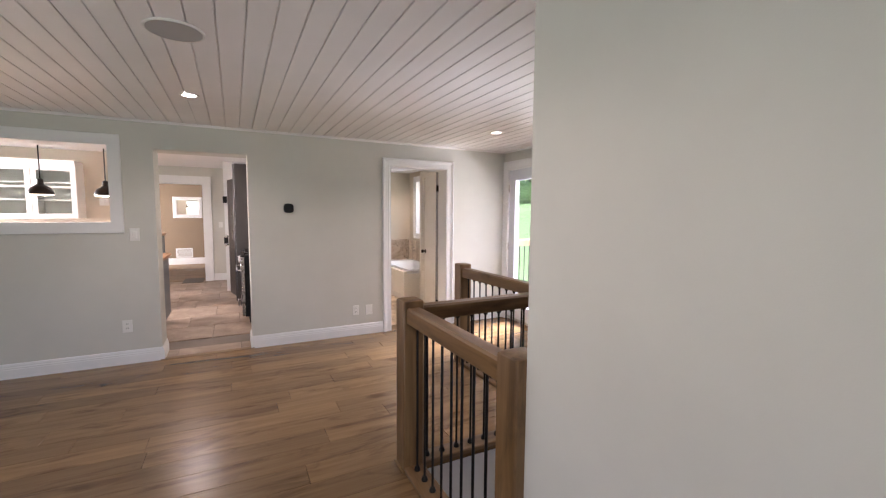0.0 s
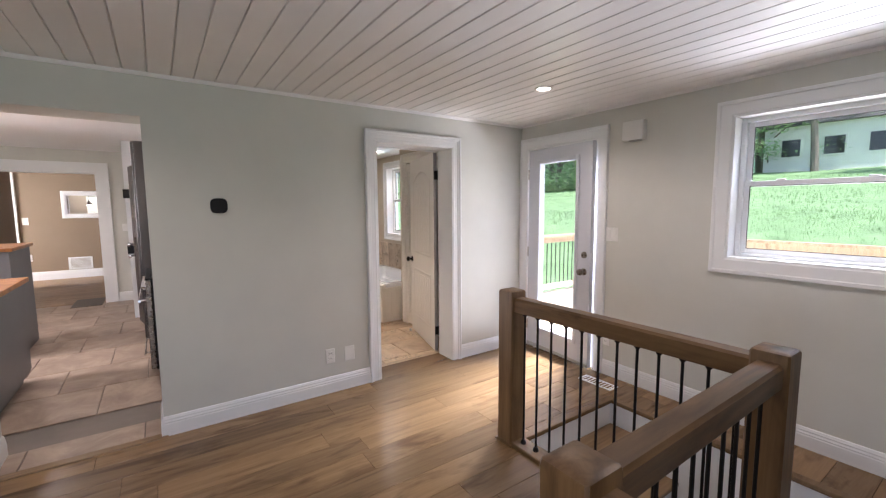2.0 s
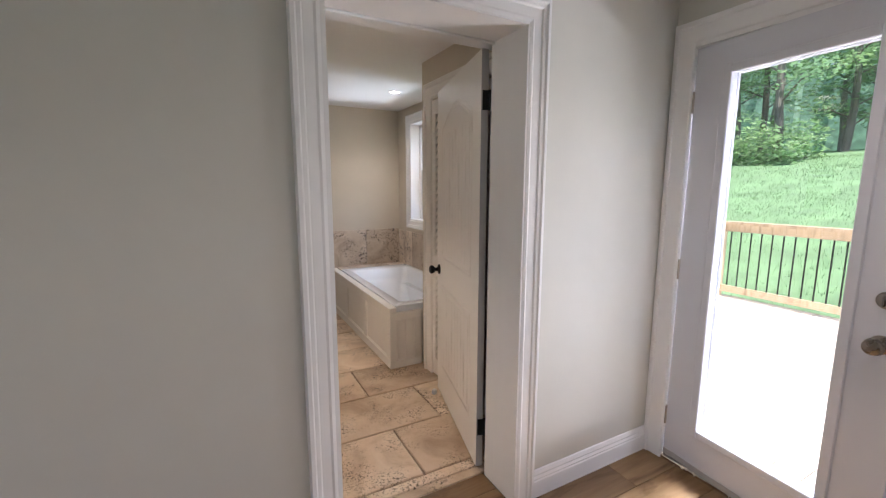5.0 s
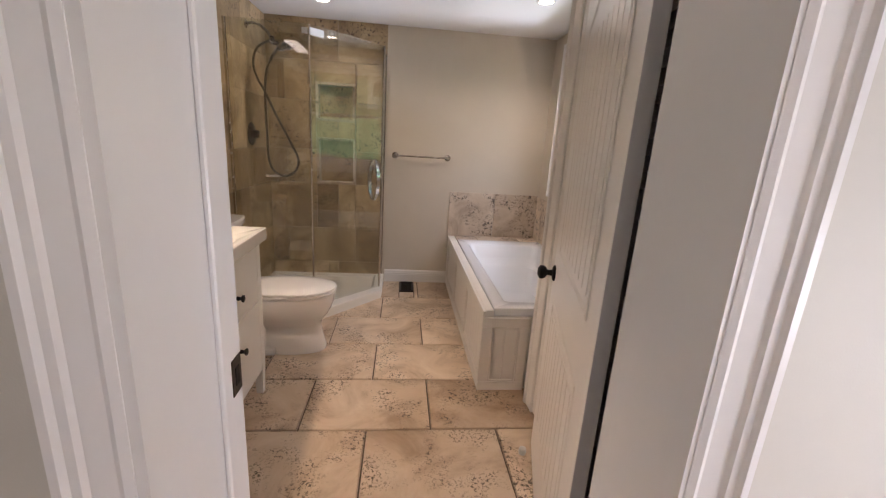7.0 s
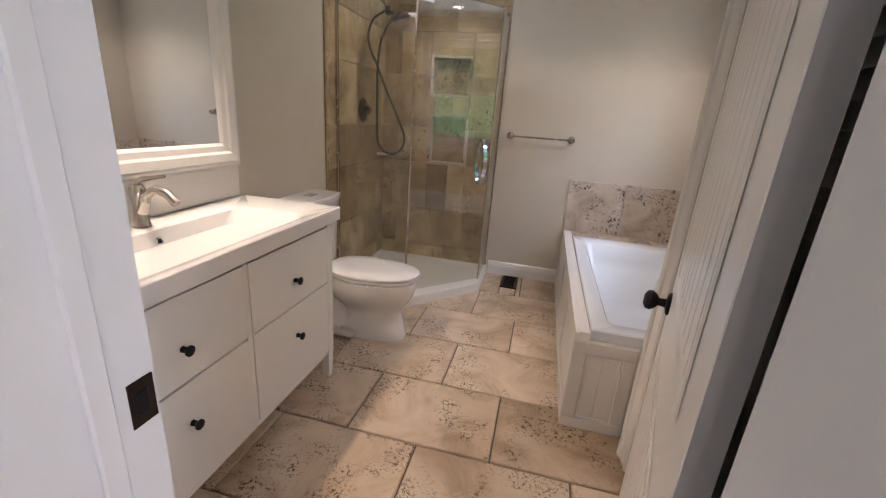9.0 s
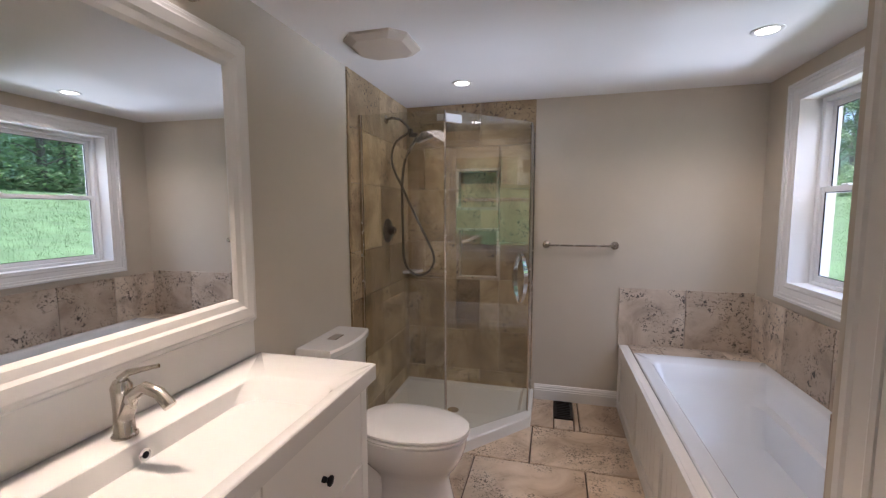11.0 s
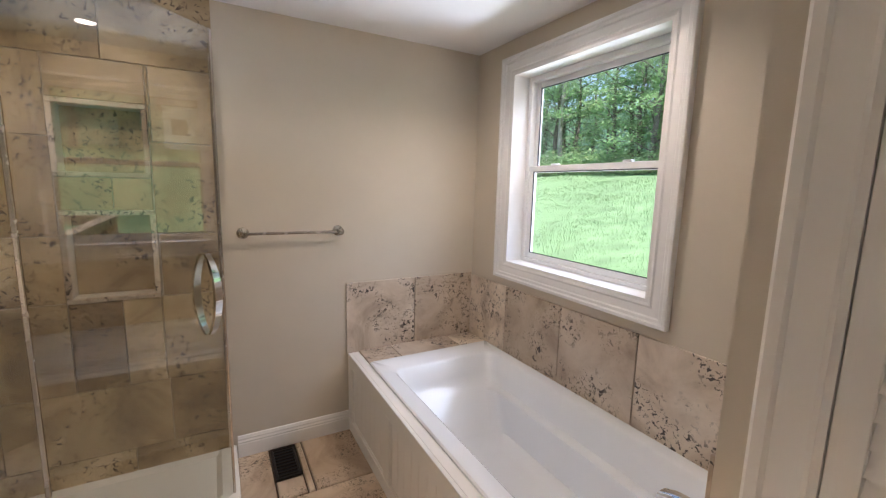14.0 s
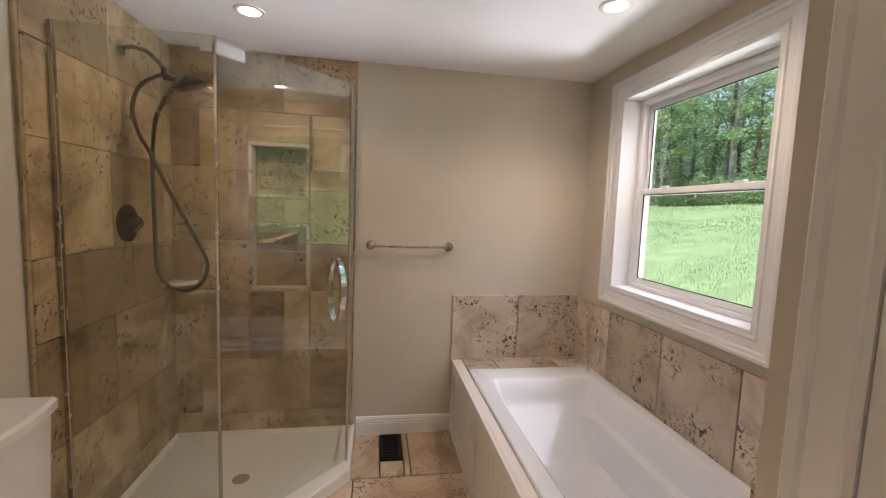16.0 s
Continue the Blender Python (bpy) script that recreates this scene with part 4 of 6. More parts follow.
def panel_face(axis, face, side, u0, u1, z0, z1, stile, mat, parent, fields, board=True):
    """A frame of stiles and rails standing on a sunk beaded field."""
    def b(bm, a, c, d0, d1, e, f, bev=0.0):
        x0, x1 = sorted((face + side * d0, face + side * d1))
        if axis == "y":
            box(bm, a, x0, c, e, x1, f, bev)
        else:
            box(bm, x0, a, c, x1, e, f, bev)
    span = (u1 - u0 - stile * (fields + 1)) / fields
    bm = bmesh.new()
    b(bm, u0, z0, 0, 0.018, u1, z0 + stile, 0.002)
    b(bm, u0, z1 - stile, 0, 0.018, u1, z1, 0.002)
    for k in range(fields + 1):
        a = u0 + k * (span + stile)
        b(bm, a, z0 + stile, 0, 0.018, a + stile, z1 - stile, 0.002)
    part("panel_frame", bm, mat, parent)
    for k in range(fields):
        a = u0 + stile + k * (span + stile)
        n = max(1, round(span / 0.075))
        for j in range(n):
            bm = bmesh.new()
            b(bm, a + span * j / n + 0.0015, z0 + stile, 0.001, 0.007, a + span * (j + 1) / n - 0.0015, z1 - stile, 0.0015)
            part("bead_board", bm, mat, parent)
        bm = bmesh.new()
        for q in ((a, z0 + stile, a + span, z0 + stile + 0.012), (a, z1 - stile - 0.012, a + span, z1 - stile), (a, z0 + stile, a + 0.012, z1 - stile), (a + span - 0.012, z0 + stile, a + span, z1 - stile)):
            b(bm, q[0], q[1], 0.007, 0.014, q[2], q[3], 0.003)
        part("bead", bm, mat, parent)


bm = bmesh.new()
box(bm, 2.905, 6.77, 0.0, 2.951, FY - 0.004, 0.489, 0.002)
apron = part("apron", bm, M_CREAM, tub, "white painted side panel")
panel_face("x", 2.905, -1, 6.757, FY - 0.004, 0.0, 0.489, 0.075, M_CREAM, apron, 3)
bm = bmesh.new()
box(bm, 2.951, 6.77, 0.0, 3.742, 6.786, 0.451, 0.002)
end = part("end_panel", bm, M_CREAM, tub, "white shaker end panel")
panel_face("y", 6.77, -1, 2.888, 3.158, 0.0, 0.451, 0.055, M_CREAM, end, 1)

spout = thing("tub_spout", (3.34, 6.755, 0.60), "polished chrome tub spout on the tiled end wall", "faucet")
bm = bmesh.new()
loft(bm, [[(3.34 + w * sx, y, z + h * sz) for sx, sz in ((-1, -1), (1, -1), (1.0, 0.6), (0.7, 1), (-0.7, 1), (-1, 0.6))] for y, w, h, z in ((6.738, 0.030, 0.026, 0.63), (6.80, 0.028, 0.022, 0.63), (6.90, 0.026, 0.016, 0.622), (6.935, 0.022, 0.012, 0.612))])
part("body", bm, M_CHROME, spout, "", True)
valve2 = thing("tub_valve", (3.48, 6.755, 0.80), "round chrome tub mixer with a lever", "faucet")
bm = bmesh.new()
lathe(bm, [(0.045, 0.0), (0.045, 0.006), (0.02, 0.012), (0.018, 0.04), (0.012, 0.045)], Matrix.Translation((3.48, 6.735, 0.82)) @ Euler((radians(-90), 0, 0)).to_matrix().to_4x4(), 22)
part("escutcheon", bm, M_CHROME, valve2, "", True)

# shower: pan, glass, fittings
PAN = [(LX, 7.637), (1.795, 7.637), (2.268, 8.168), (2.268, FY), (LX, FY)]
GP = [(LX + 0.012, 7.752), (1.772, 7.752), (2.243, 8.236), (2.243, FY - 0.012)]
shower = thing("shower_pan", (1.75, 8.1, 0), "cream acrylic corner shower pan with a low white curb", "shower pan")
bm = bmesh.new()
inner = [(LX + 0.01, 7.79), (1.755, 7.79), (2.195, 8.25), (2.195, FY - 0.01), (LX + 0.01, FY - 0.01)]
inner2 = [(LX + 0.03, 7.82), (1.74, 7.82), (2.17, 8.265), (2.17, FY - 0.03), (LX + 0.03, FY - 0.03)]
loft(bm, [[(x, y, z) for x, y in pts] for pts, z in ((PAN, 0.0), (PAN, 0.068), ([(p[0] + (0.004 if p[0] < 1.3 else -0.004), p[1] + 0.004 if p[1] < 8.2 else p[1] - 0.004) for p in PAN], 0.074), (inner, 0.074), (inner2, 0.048))])
part("pan", bm, M_PAN, shower)
bm = bmesh.new()
lathe(bm, [(0.042, 0.0), (0.042, 0.004), (0.034, 0.005), (0.02, 0.003)], Matrix.Translation((1.72, 8.17, 0.048)), 20)
part("drain", bm, M_CHROME, shower, "", True)

enc = thing("shower_enclosure", (1.75, 7.9, 0.074), "clear glass corner shower enclosure with chrome fittings", "shower enclosure")
G_Z0, G_Z1 = 0.078, 2.075


def pane_between(name, a, b, z0, z1, gap=0.004):
    a, b = Vector((*a, 0)), Vector((*b, 0))
    d = (b - a).normalized()
    n = Vector((-d.y, d.x, 0)) * 0.004
    a, b = a + d * gap, b - d * gap
    bm = bmesh.new()
    prism(bm, [(p.x, p.y) for p in (a - n, b - n, b + n, a + n)], z0, z1)
    ob = part(name, bm, M_SHOWERGLASS, enc)
    ob.visible_shadow = False
    return ob, d, n


left_pane, _, _ = pane_between("fixed_pane", GP[0], GP[1], G_Z0, G_Z1)
door_pane, dd, dn = pane_between("glass_door", GP[1], GP[2], G_Z0 + 0.008, G_Z1, 0.006)
right_pane, _, _ = pane_between("fixed_pane", GP[2], GP[3], G_Z0, G_Z1)
for (x, y) in (GP[1], GP[2]):
    bm = bmesh.new()
    box(bm, x - 0.006, y - 0.006, G_Z0, x + 0.006, y + 0.006, G_Z1 - 0.002, 0.002)
    part("corner_seal", bm, M_NICKEL, enc)
bm = bmesh.new()
box(bm, LX + 0.0125, 7.742, G_Z0, LX + 0.030, 7.762, G_Z1, 0.002)
part("wall_channel", bm, M_NICKEL, enc)
bm = bmesh.new()
box(bm, 2.233, FY - 0.030, G_Z0, 2.253, FY - 0.0125, G_Z1, 0.002)
part("wall_channel", bm, M_NICKEL, enc)
g1 = Vector((*GP[1], 0))
for z in (0.14, 2.03):
    bm = bmesh.new()
    c = g1 + dd * 0.055
    nn = dn.normalized()
    prism(bm, [tuple((c + dd * u + nn * v).to_2d()) for u, v in ((-0.06, -0.014), (0.055, -0.014), (0.055, 0.014), (-0.06, 0.014))], z - 0.024, z + 0.024)
    bmesh.ops.bevel(bm, geom=bm.edges[:], offset=0.004, segments=2, affect="EDGES")
    part("hinge", bm, M_CHROME, door_pane, "chrome glass hinge")
    bm = bmesh.new()
    box(bm, GP[1][0] - 0.05, GP[1][1] - 0.012, z - 0.02, GP[1][0] - 0.006, GP[1][1] + 0.012, z + 0.02, 0.004, 2)
    part("clamp", bm, M_CHROME, enc)
hc = Vector((*GP[2], 0)) - dd * 0.085
nn = dn.normalized()
for side in (1, -1):
    bm = bmesh.new()
    pts = []
    for k in range(15):
        u = k / 14
        pts.append(hc + nn * side * (0.008 + 0.046 * math.sin(math.pi * u) ** 0.7) + Vector((0, 0, 0.868 + 0.335 * u)))
    rings = []
    for k, p in enumerate(pts):
        w = 0.012 + 0.006 * math.sin(math.pi * k / 14)
        t = Vector((0, 0, 1))
        rings.append([tuple(p + dd * a * w + nn * b * 0.006) for a, b in ((-1, -1), (1, -1), (1, 1), (-1, 1))])
    loft(bm, rings)
    part("handle", bm, M_CHROME, door_pane, "curved chrome pull handle", True)

head = thing("hand_shower", (LX + 0.012, 8.178, 2.021), "brushed nickel hand shower on a curved wall arm", "shower head")
bm = bmesh.new()
sweep(bm, [(LX + 0.012, 8.178, 2.136), (LX + 0.06, 8.178, 2.145), (LX + 0.12, 8.173, 2.131), (LX + 0.175, 8.168, 2.085), (LX + 0.2, 8.168, 2.044)], 0.010, 10)
part("arm", bm, M_DARKNICKEL, head, "", True)
bm = bmesh.new()
lathe(bm, [(0.032, 0.0), (0.032, 0.004), (0.014, 0.012)], Matrix.Translation((LX + 0.0125, 8.178, 2.136)) @ Euler((0, radians(90), 0)).to_matrix().to_4x4(), 20)
part("flange", bm, M_NICKEL, head, "", True)
bm = bmesh.new()
hm = Matrix.Translation((LX + 0.315, 8.153, 1.989)) @ Euler((radians(8), radians(-20), 0)).to_matrix().to_4x4()
lathe(bm, [(0.015, 0.045), (0.03, 0.035), (0.058, 0.014), (0.066, 0.002), (0.064, -0.010), (0.05, -0.013)], hm, 26)
sp_head = part("spray_head", bm, M_BRONZE, head, "dark round spray head", True)
bm = bmesh.new()
sweep(bm, [(LX + 0.2, 8.168, 2.058), (LX + 0.205, 8.166, 2.021), (LX + 0.25, 8.158, 2.012)], [0.018, 0.020, 0.014], 12)
part("bracket", bm, M_BRONZE, head, "", True)
bm = bmesh.new()
sweep(bm, [(LX + 0.255, 8.158, 1.998), (LX + 0.21, 8.158, 1.939), (LX + 0.17, 8.158, 1.865)], [0.013, 0.012, 0.009], 10)
part("hand_grip", bm, M_DARKNICKEL, head, "", True)
bm = bmesh.new()
ctrl = [(LX + 0.19, 8.168, 2.035), (LX + 0.09, 8.173, 1.975), (LX + 0.055, 8.173, 1.865), (LX + 0.085, 8.168, 1.755), (LX + 0.13, 8.153, 1.682), (LX + 0.22, 8.138, 1.498), (LX + 0.33, 8.128, 1.287), (LX + 0.38, 8.128, 1.168), (LX + 0.35, 8.133, 1.076), (LX + 0.27, 8.138, 1.035), (LX + 0.19, 8.148, 1.067), (LX + 0.145, 8.163, 1.15), (LX + 0.135, 8.173, 1.333), (LX + 0.13, 8.178, 1.608), (LX + 0.135, 8.178, 1.718), (LX + 0.15, 8.168, 1.81), (LX + 0.17, 8.158, 1.865)]
pts = []
for i in range(len(ctrl) - 1):
    p0, p1, p2, p3 = (Vector(ctrl[max(0, min(len(ctrl) - 1, i + k))]) for k in (-1, 0, 1, 2))
    for k in range(6):
        u = k / 6
        pts.append(0.5 * (2 * p1 + (p2 - p0) * u + (2 * p0 - 5 * p1 + 4 * p2 - p3) * u * u + (3 * p1 - p0 - 3 * p2 + p3) * u ** 3))
sweep(bm, pts, 0.009, 8)
part("hose", bm, M_HOSE, head, "metal hose hanging in a loop", True)
valve = thing("shower_valve", (LX + 0.012, 8.188, 1.269), "round dark nickel shower mixer with a lever", "shower valve")
bm = bmesh.new()
vm = Matrix.Translation((LX + 0.0125, 8.188, 1.347)) @ Euler((0, radians(90), 0)).to_matrix().to_4x4()
lathe(bm, [(0.088, 0.0), (0.088, 0.004), (0.078, 0.010), (0.034, 0.016), (0.030, 0.050), (0.024, 0.058)], vm, 30)
part("escutcheon", bm, M_BRONZE, valve, "", True)
bm = bmesh.new()
sweep(bm, [(LX + 0.05, 8.188, 1.347), (LX + 0.075, 8.168, 1.333), (LX + 0.085, 8.118, 1.319)], [0.014, 0.011, 0.008], 10)
part("lever", bm, M_NICKEL, valve, "", True)
dish = thing("soap_dish", (LX + 0.08, 8.58, 0.98), "small white corner soap shelf on the shower tiles", "soap dish")
bm = bmesh.new()
n = 10
prism(bm, [(LX + 0.0125, FY - 0.0125)] + [(LX + 0.0125 + 0.13 * math.cos(radians(-90 + 90 * k / n)), FY - 0.0125 + 0.13 * math.sin(radians(-90 + 90 * k / n))) for k in range(n + 1)], 0.985, 1.005)
part("shelf", bm, M_PORCELAIN, dish)

# towel bar
bar = thing("towel_bar", (2.59, FY, 1.20), "brushed nickel towel bar between two round posts", "towel bar")
for x in (2.347, 2.835):
    bm = bmesh.new()
    lathe(bm, [(0.030, 0.0), (0.030, 0.005), (0.024, 0.012), (0.013, 0.018), (0.012, 0.045), (0.019, 0.055), (0.020, 0.068), (0.012, 0.076)], Matrix.Translation((x, FY, 1.230)) @ Euler((radians(90), 0, 0)).to_matrix().to_4x4(), 22)
    part("post", bm, M_SATIN, bar, "", True)
bm = bmesh.new()
sweep(bm, [(2.347, FY - 0.06, 1.230), (2.835, FY - 0.06, 1.230)], 0.0075, 12)
part("bar", bm, M_SATIN, bar, "", True)

# toilet
TYC = 7.245
toilet = thing("toilet", (1.6, TYC, 0), "white porcelain toilet with closed lid", "toilet")


def egg(cx, hw, back, front, z, n=28):
    pts = []
    for k in range(n):
        th = k * math.tau / n
        c, s = math.cos(th), math.sin(th)
        pts.append((cx + (front if c > 0 else back) * c, TYC + hw * math.copysign(abs(s) ** (0.9 if c > 0 else 0.7), s), z))
    return pts


bm = bmesh.new()
loft(bm, [egg(1.72, 0.105, 0.18, 0.23, 0.0), egg(1.72, 0.108, 0.18, 0.235, 0.03), egg(1.72, 0.098, 0.17, 0.215, 0.10), egg(1.72, 0.098, 0.18, 0.200, 0.17), egg(1.715, 0.112, 0.20, 0.212, 0.205), egg(1.71, 0.142, 0.23, 0.250, 0.245), egg(1.70, 0.165, 0.25, 0.285, 0.29), egg(1.70, 0.180, 0.26, 0.304, 0.345), egg(1.70, 0.184, 0.26, 0.31, 0.392), egg(1.70, 0.178, 0.25, 0.30, 0.398)])
part("bowl", bm, M_PORCELAIN, toilet, "", True)
bm = bmesh.new()
box(bm, 1.36, TYC - 0.085, 0.0, 1.60, TYC + 0.085, 0.36, 0.03, 3)
box(bm, 1.40, TYC - 0.13, 0.0, 1.66, TYC + 0.13, 0.05, 0.02, 2)
part("foot", bm, M_PORCELAIN, toilet, "", True)
for yy in (-0.115, 0.115):
    bm = bmesh.new()
    lathe(bm, [(0.014, 0.05), (0.014, 0.06), (0.008, 0.068)], Matrix.Translation((1.55, TYC + yy, 0)), 12)
    part("bolt_cap", bm, M_PORCELAIN, toilet, "", True)
bm = bmesh.new()
loft(bm, [egg(1.70, 0.182, 0.24, 0.312, 0.400), egg(1.70, 0.187, 0.245, 0.318, 0.406), egg(1.70, 0.187, 0.245, 0.318, 0.416), egg(1.70, 0.180, 0.24, 0.31, 0.420)])
part("seat", bm, M_PORCELAIN, toilet, "", True)
bm = bmesh.new()
loft(bm, [egg(1.70, 0.184, 0.245, 0.314, 0.4225), egg(1.70, 0.189, 0.25, 0.322, 0.428), egg(1.70, 0.187, 0.25, 0.320, 0.437), egg(1.70, 0.168, 0.235, 0.295, 0.445), egg(1.70, 0.10, 0.15, 0.19, 0.449)])
part("lid", bm, M_PORCELAIN, toilet, "smooth white closed lid", True)


def bowed(x0, x1, hw, bow, z, n=10):
    pts = [(x0, TYC - hw, z)]
    for k in range(n + 1):
        u = -1 + 2 * k / n
        pts.append((x1 + bow * (1 - u * u), TYC + hw * u, z))
    return pts + [(x0, TYC + hw, z)]


bm = bmesh.new()
loft(bm, [bowed(1.228, 1.38, 0.16, 0.02, 0.36), bowed(1.226, 1.385, 0.18, 0.025, 0.42), bowed(1.226, 1.392, 0.197, 0.03, 0.795)])
part("tank", bm, M_PORCELAIN, toilet, "", True)
bm = bmesh.new()
loft(bm, [bowed(1.219, 1.399, 0.200, 0.032, 0.796), bowed(1.217, 1.405, 0.207, 0.034, 0.802), bowed(1.217, 1.405, 0.207, 0.034, 0.829), bowed(1.223, 1.398, 0.200, 0.03, 0.839)])
part("tank_lid", bm, M_PORCELAIN, toilet, "", True)
bm = bmesh.new()
box(bm, 1.29, TYC - 0.045, 0.838, 1.34, TYC + 0.045, 0.844, 0.003, 2)
part("flush_button", bm, M_CHROME, toilet, "chrome dual flush button")

# vanity with moulded basin
VX, VY0, VY1, VZ = 1.714, 5.565, 6.765, 0.906
van = thing("vanity", (1.47, 6.165, 0), "white four-drawer bathroom vanity with dark knobs", "vanity cabinet")
bm = bmesh.new()
box(bm, 1.25, VY0 + 0.012, 0.15, VX - 0.022, VY1 - 0.012, VZ - 0.062, 0.002)
body = part("body", bm, M_VANITY, van)
for x in (1.25, VX - 0.045):
    for y in (VY0, VY1 - 0.045):
        bm = bmesh.new()
        loft(bm, [[(x + s, y + s, z), (x + 0.045 - s, y + s, z), (x + 0.045 - s, y + 0.045 - s, z), (x + s, y + 0.045 - s, z)] for z, s in ((0.0, 0.006), (0.16, 0.0), (VZ - 0.061, 0.0))])
        part("leg", bm, M_VANITY, van)
bm = bmesh.new()
box(bm, VX - 0.022, VY0 + 0.045, 0.145, VX - 0.003, VY1 - 0.045, 0.165, 0.002)
box(bm, VX - 0.022, VY0 + 0.045, VZ - 0.082, VX - 0.003, VY1 - 0.045, VZ - 0.061, 0.002)
box(bm, VX - 0.022, (VY0 + VY1) / 2 - 0.012, 0.165, VX - 0.003, (VY0 + VY1) / 2 + 0.012, VZ - 0.082, 0.002)
part("face_frame", bm, M_VANITY, van)
ym = (VY0 + VY1) / 2
for ya, yb in ((VY0 + 0.047, ym - 0.014), (ym + 0.014, VY1 - 0.047)):
    for za, zb, zk in ((0.168, 0.541, 0.400), (0.547, VZ - 0.085, 0.658)):
        bm = bmesh.new()
        box(bm, VX - 0.020, ya, za, VX, yb, zb, 0.003, 2)
        dr = part("drawer", bm, M_VANITY, van)
        bm = bmesh.new()
        lathe(bm, [(0.010, 0.0), (0.009, 0.010), (0.007, 0.014), (0.010, 0.019), (0.0165, 0.024), (0.0165, 0.029), (0.008, 0.033)], Matrix.Translation((VX, (ya + yb) / 2, zk)) @ Euler((0, radians(90), 0)).to_matrix().to_4x4(), 18)
        part("knob", bm, M_BLACK, dr, "small black knob", True)

sink = thing("vanity_sink", (1.49, 6.17, VZ - 0.06), "glossy white vanity top with a moulded basin", "sink")
bm = bmesh.new()
SX0, SX1, SY0, SY1 = 1.216, 1.742, 5.567, 6.800


def basin(ix0, iy0, ix1, iy1, r, z):
    return rounded(ix0, iy0, ix1, iy1, r, z, 5)


loft(bm, [basin(SX0, SY0, SX1, SY1, 0.006, VZ - 0.06), basin(SX0, SY0, SX1, SY1, 0.006, VZ - 0.004), basin(SX0 + 0.004, SY0 + 0.004, SX1 - 0.004, SY1 - 0.004, 0.006, VZ),
          basin(1.360, 5.74, 1.704, 6.60, 0.06, VZ), basin(1.368, 5.755, 1.698, 6.585, 0.065, VZ - 0.006), basin(1.378, 5.80, 1.690, 6.54, 0.08, VZ - 0.055), basin(1.395, 5.90, 1.677, 6.44, 0.09, VZ - 0.105), basin(1.435, 5.98, 1.64, 6.36, 0.08, VZ - 0.120)], True, True)
part("basin", bm, M_PORCELAIN, sink, "", True)
bm = bmesh.new()
lathe(bm, [(0.016, 0.0), (0.016, 0.004), (0.009, 0.005), (0.009, 0.001)], Matrix.Translation((1.374, 6.156, VZ - 0.045)) @ Euler((0, radians(80), 0)).to_matrix().to_4x4(), 18)
ov = part("overflow_ring", bm, M_CHROME, sink, "", True)
# black disc inside the ring, its colour standing for the hole's shade
bm = bmesh.new()
lathe(bm, [(0.009, 0.0), (0.009, 0.0055)], Matrix.Translation((1.374, 6.156, VZ - 0.045)) @ Euler((0, radians(80), 0)).to_matrix().to_4x4(), 16)
part("overflow_shade", bm, M_BLACK, ov)
bm = bmesh.new()
lathe(bm, [(0.03, 0.0), (0.03, 0.003), (0.022, 0.005), (0.008, 0.005)], Matrix.Translation((1.54, 6.17, VZ - 0.120)), 20)
part("drain", bm, M_CHROME, sink, "", True)

tap = thing("basin_tap", (1.315, 6.155, VZ), "brushed nickel single-lever basin tap with an arched spout", "tap")
bm = bmesh.new()
lathe(bm, [(0.030, 0.0), (0.030, 0.006), (0.025, 0.012), (0.022, 0.07), (0.024, 0.11), (0.025, 0.135), (0.018, 0.150)], Matrix.Translation((1.315, 6.155, VZ)), 20)
part("body", bm, M_NICKEL, tap, "", True)
bm = bmesh.new()
sweep(bm, [(1.320, 6.155, VZ + 0.055), (1.350, 6.155, VZ + 0.115), (1.395, 6.155, VZ + 0.140), (1.440, 6.155, VZ + 0.130), (1.472, 6.155, VZ + 0.100)], [0.021, 0.017, 0.0155, 0.015, 0.016], 14)
part("spout", bm, M_NICKEL, tap, "", True)
bm = bmesh.new()
sweep(bm, [(1.312, 6.155, VZ + 0.150), (1.322, 6.17, VZ + 0.166), (1.355, 6.19, VZ + 0.172), (1.385, 6.205, VZ + 0.178)], [0.013, 0.010, 0.007, 0.006], 10)
part("lever", bm, M_NICKEL, tap, "", True)

# backboard and framed mirror above the vanity
mir = thing("mirror", (LX, 6.17, VZ), "tall mirror in a broad white moulded frame on a white backboard", "mirror")
bm = bmesh.new()
box(bm, LX, 5.50, VZ + 0.001, LX + 0.030, 6.762, 2.14, 0.012, 3)
part("backboard", bm, M_CREAM, mir)
bm = bmesh.new()
MY0, MY1, MZ0, MZ1 = 5.62, 6.640, 1.165, 2.01
f0 = LX + 0.030
trim_frame(bm, "x", f0, 1, MY0, MY1, MZ0, MZ1, [(0, 0), (0, 0.010), (0.012, 0.020), (0.035, 0.024), (0.045, 0.032), (0.078, 0.036), (0.086, 0.030), (0.096, 0.030), (0.108, 0.012), (0.112, 0.0)], True)
part("frame", bm, M_CREAM, mir)
bm = bmesh.new()
box(bm, f0, MY0 - 0.004, MZ0 - 0.004, f0 + 0.008, MY1 + 0.004, MZ1 + 0.004)
part("mirror_glass", bm, M_MIRROR, mir)
mir.rotation_euler = (0, 0, radians(1.4))
vl = thing("vanity_light", (LX + 0.034, 6.2, 2.15), "long nickel wall light above the mirror, lit", "wall light")
bm = bmesh.new()
box(bm, LX, 5.85, 2.18, LX + 0.04, 6.55, 2.26, 0.008, 2)
part("back_plate", bm, M_NICKEL, vl)
bm = bmesh.new()
box(bm, LX + 0.04, 5.88, 2.205, LX + 0.20, 6.52, 2.262, 0.008, 2)
part("hood", bm, M_NICKEL, vl)
bm = bmesh.new()
box(bm, LX + 0.06, 5.92, 2.200, LX + 0.18, 6.48, 2.2045)
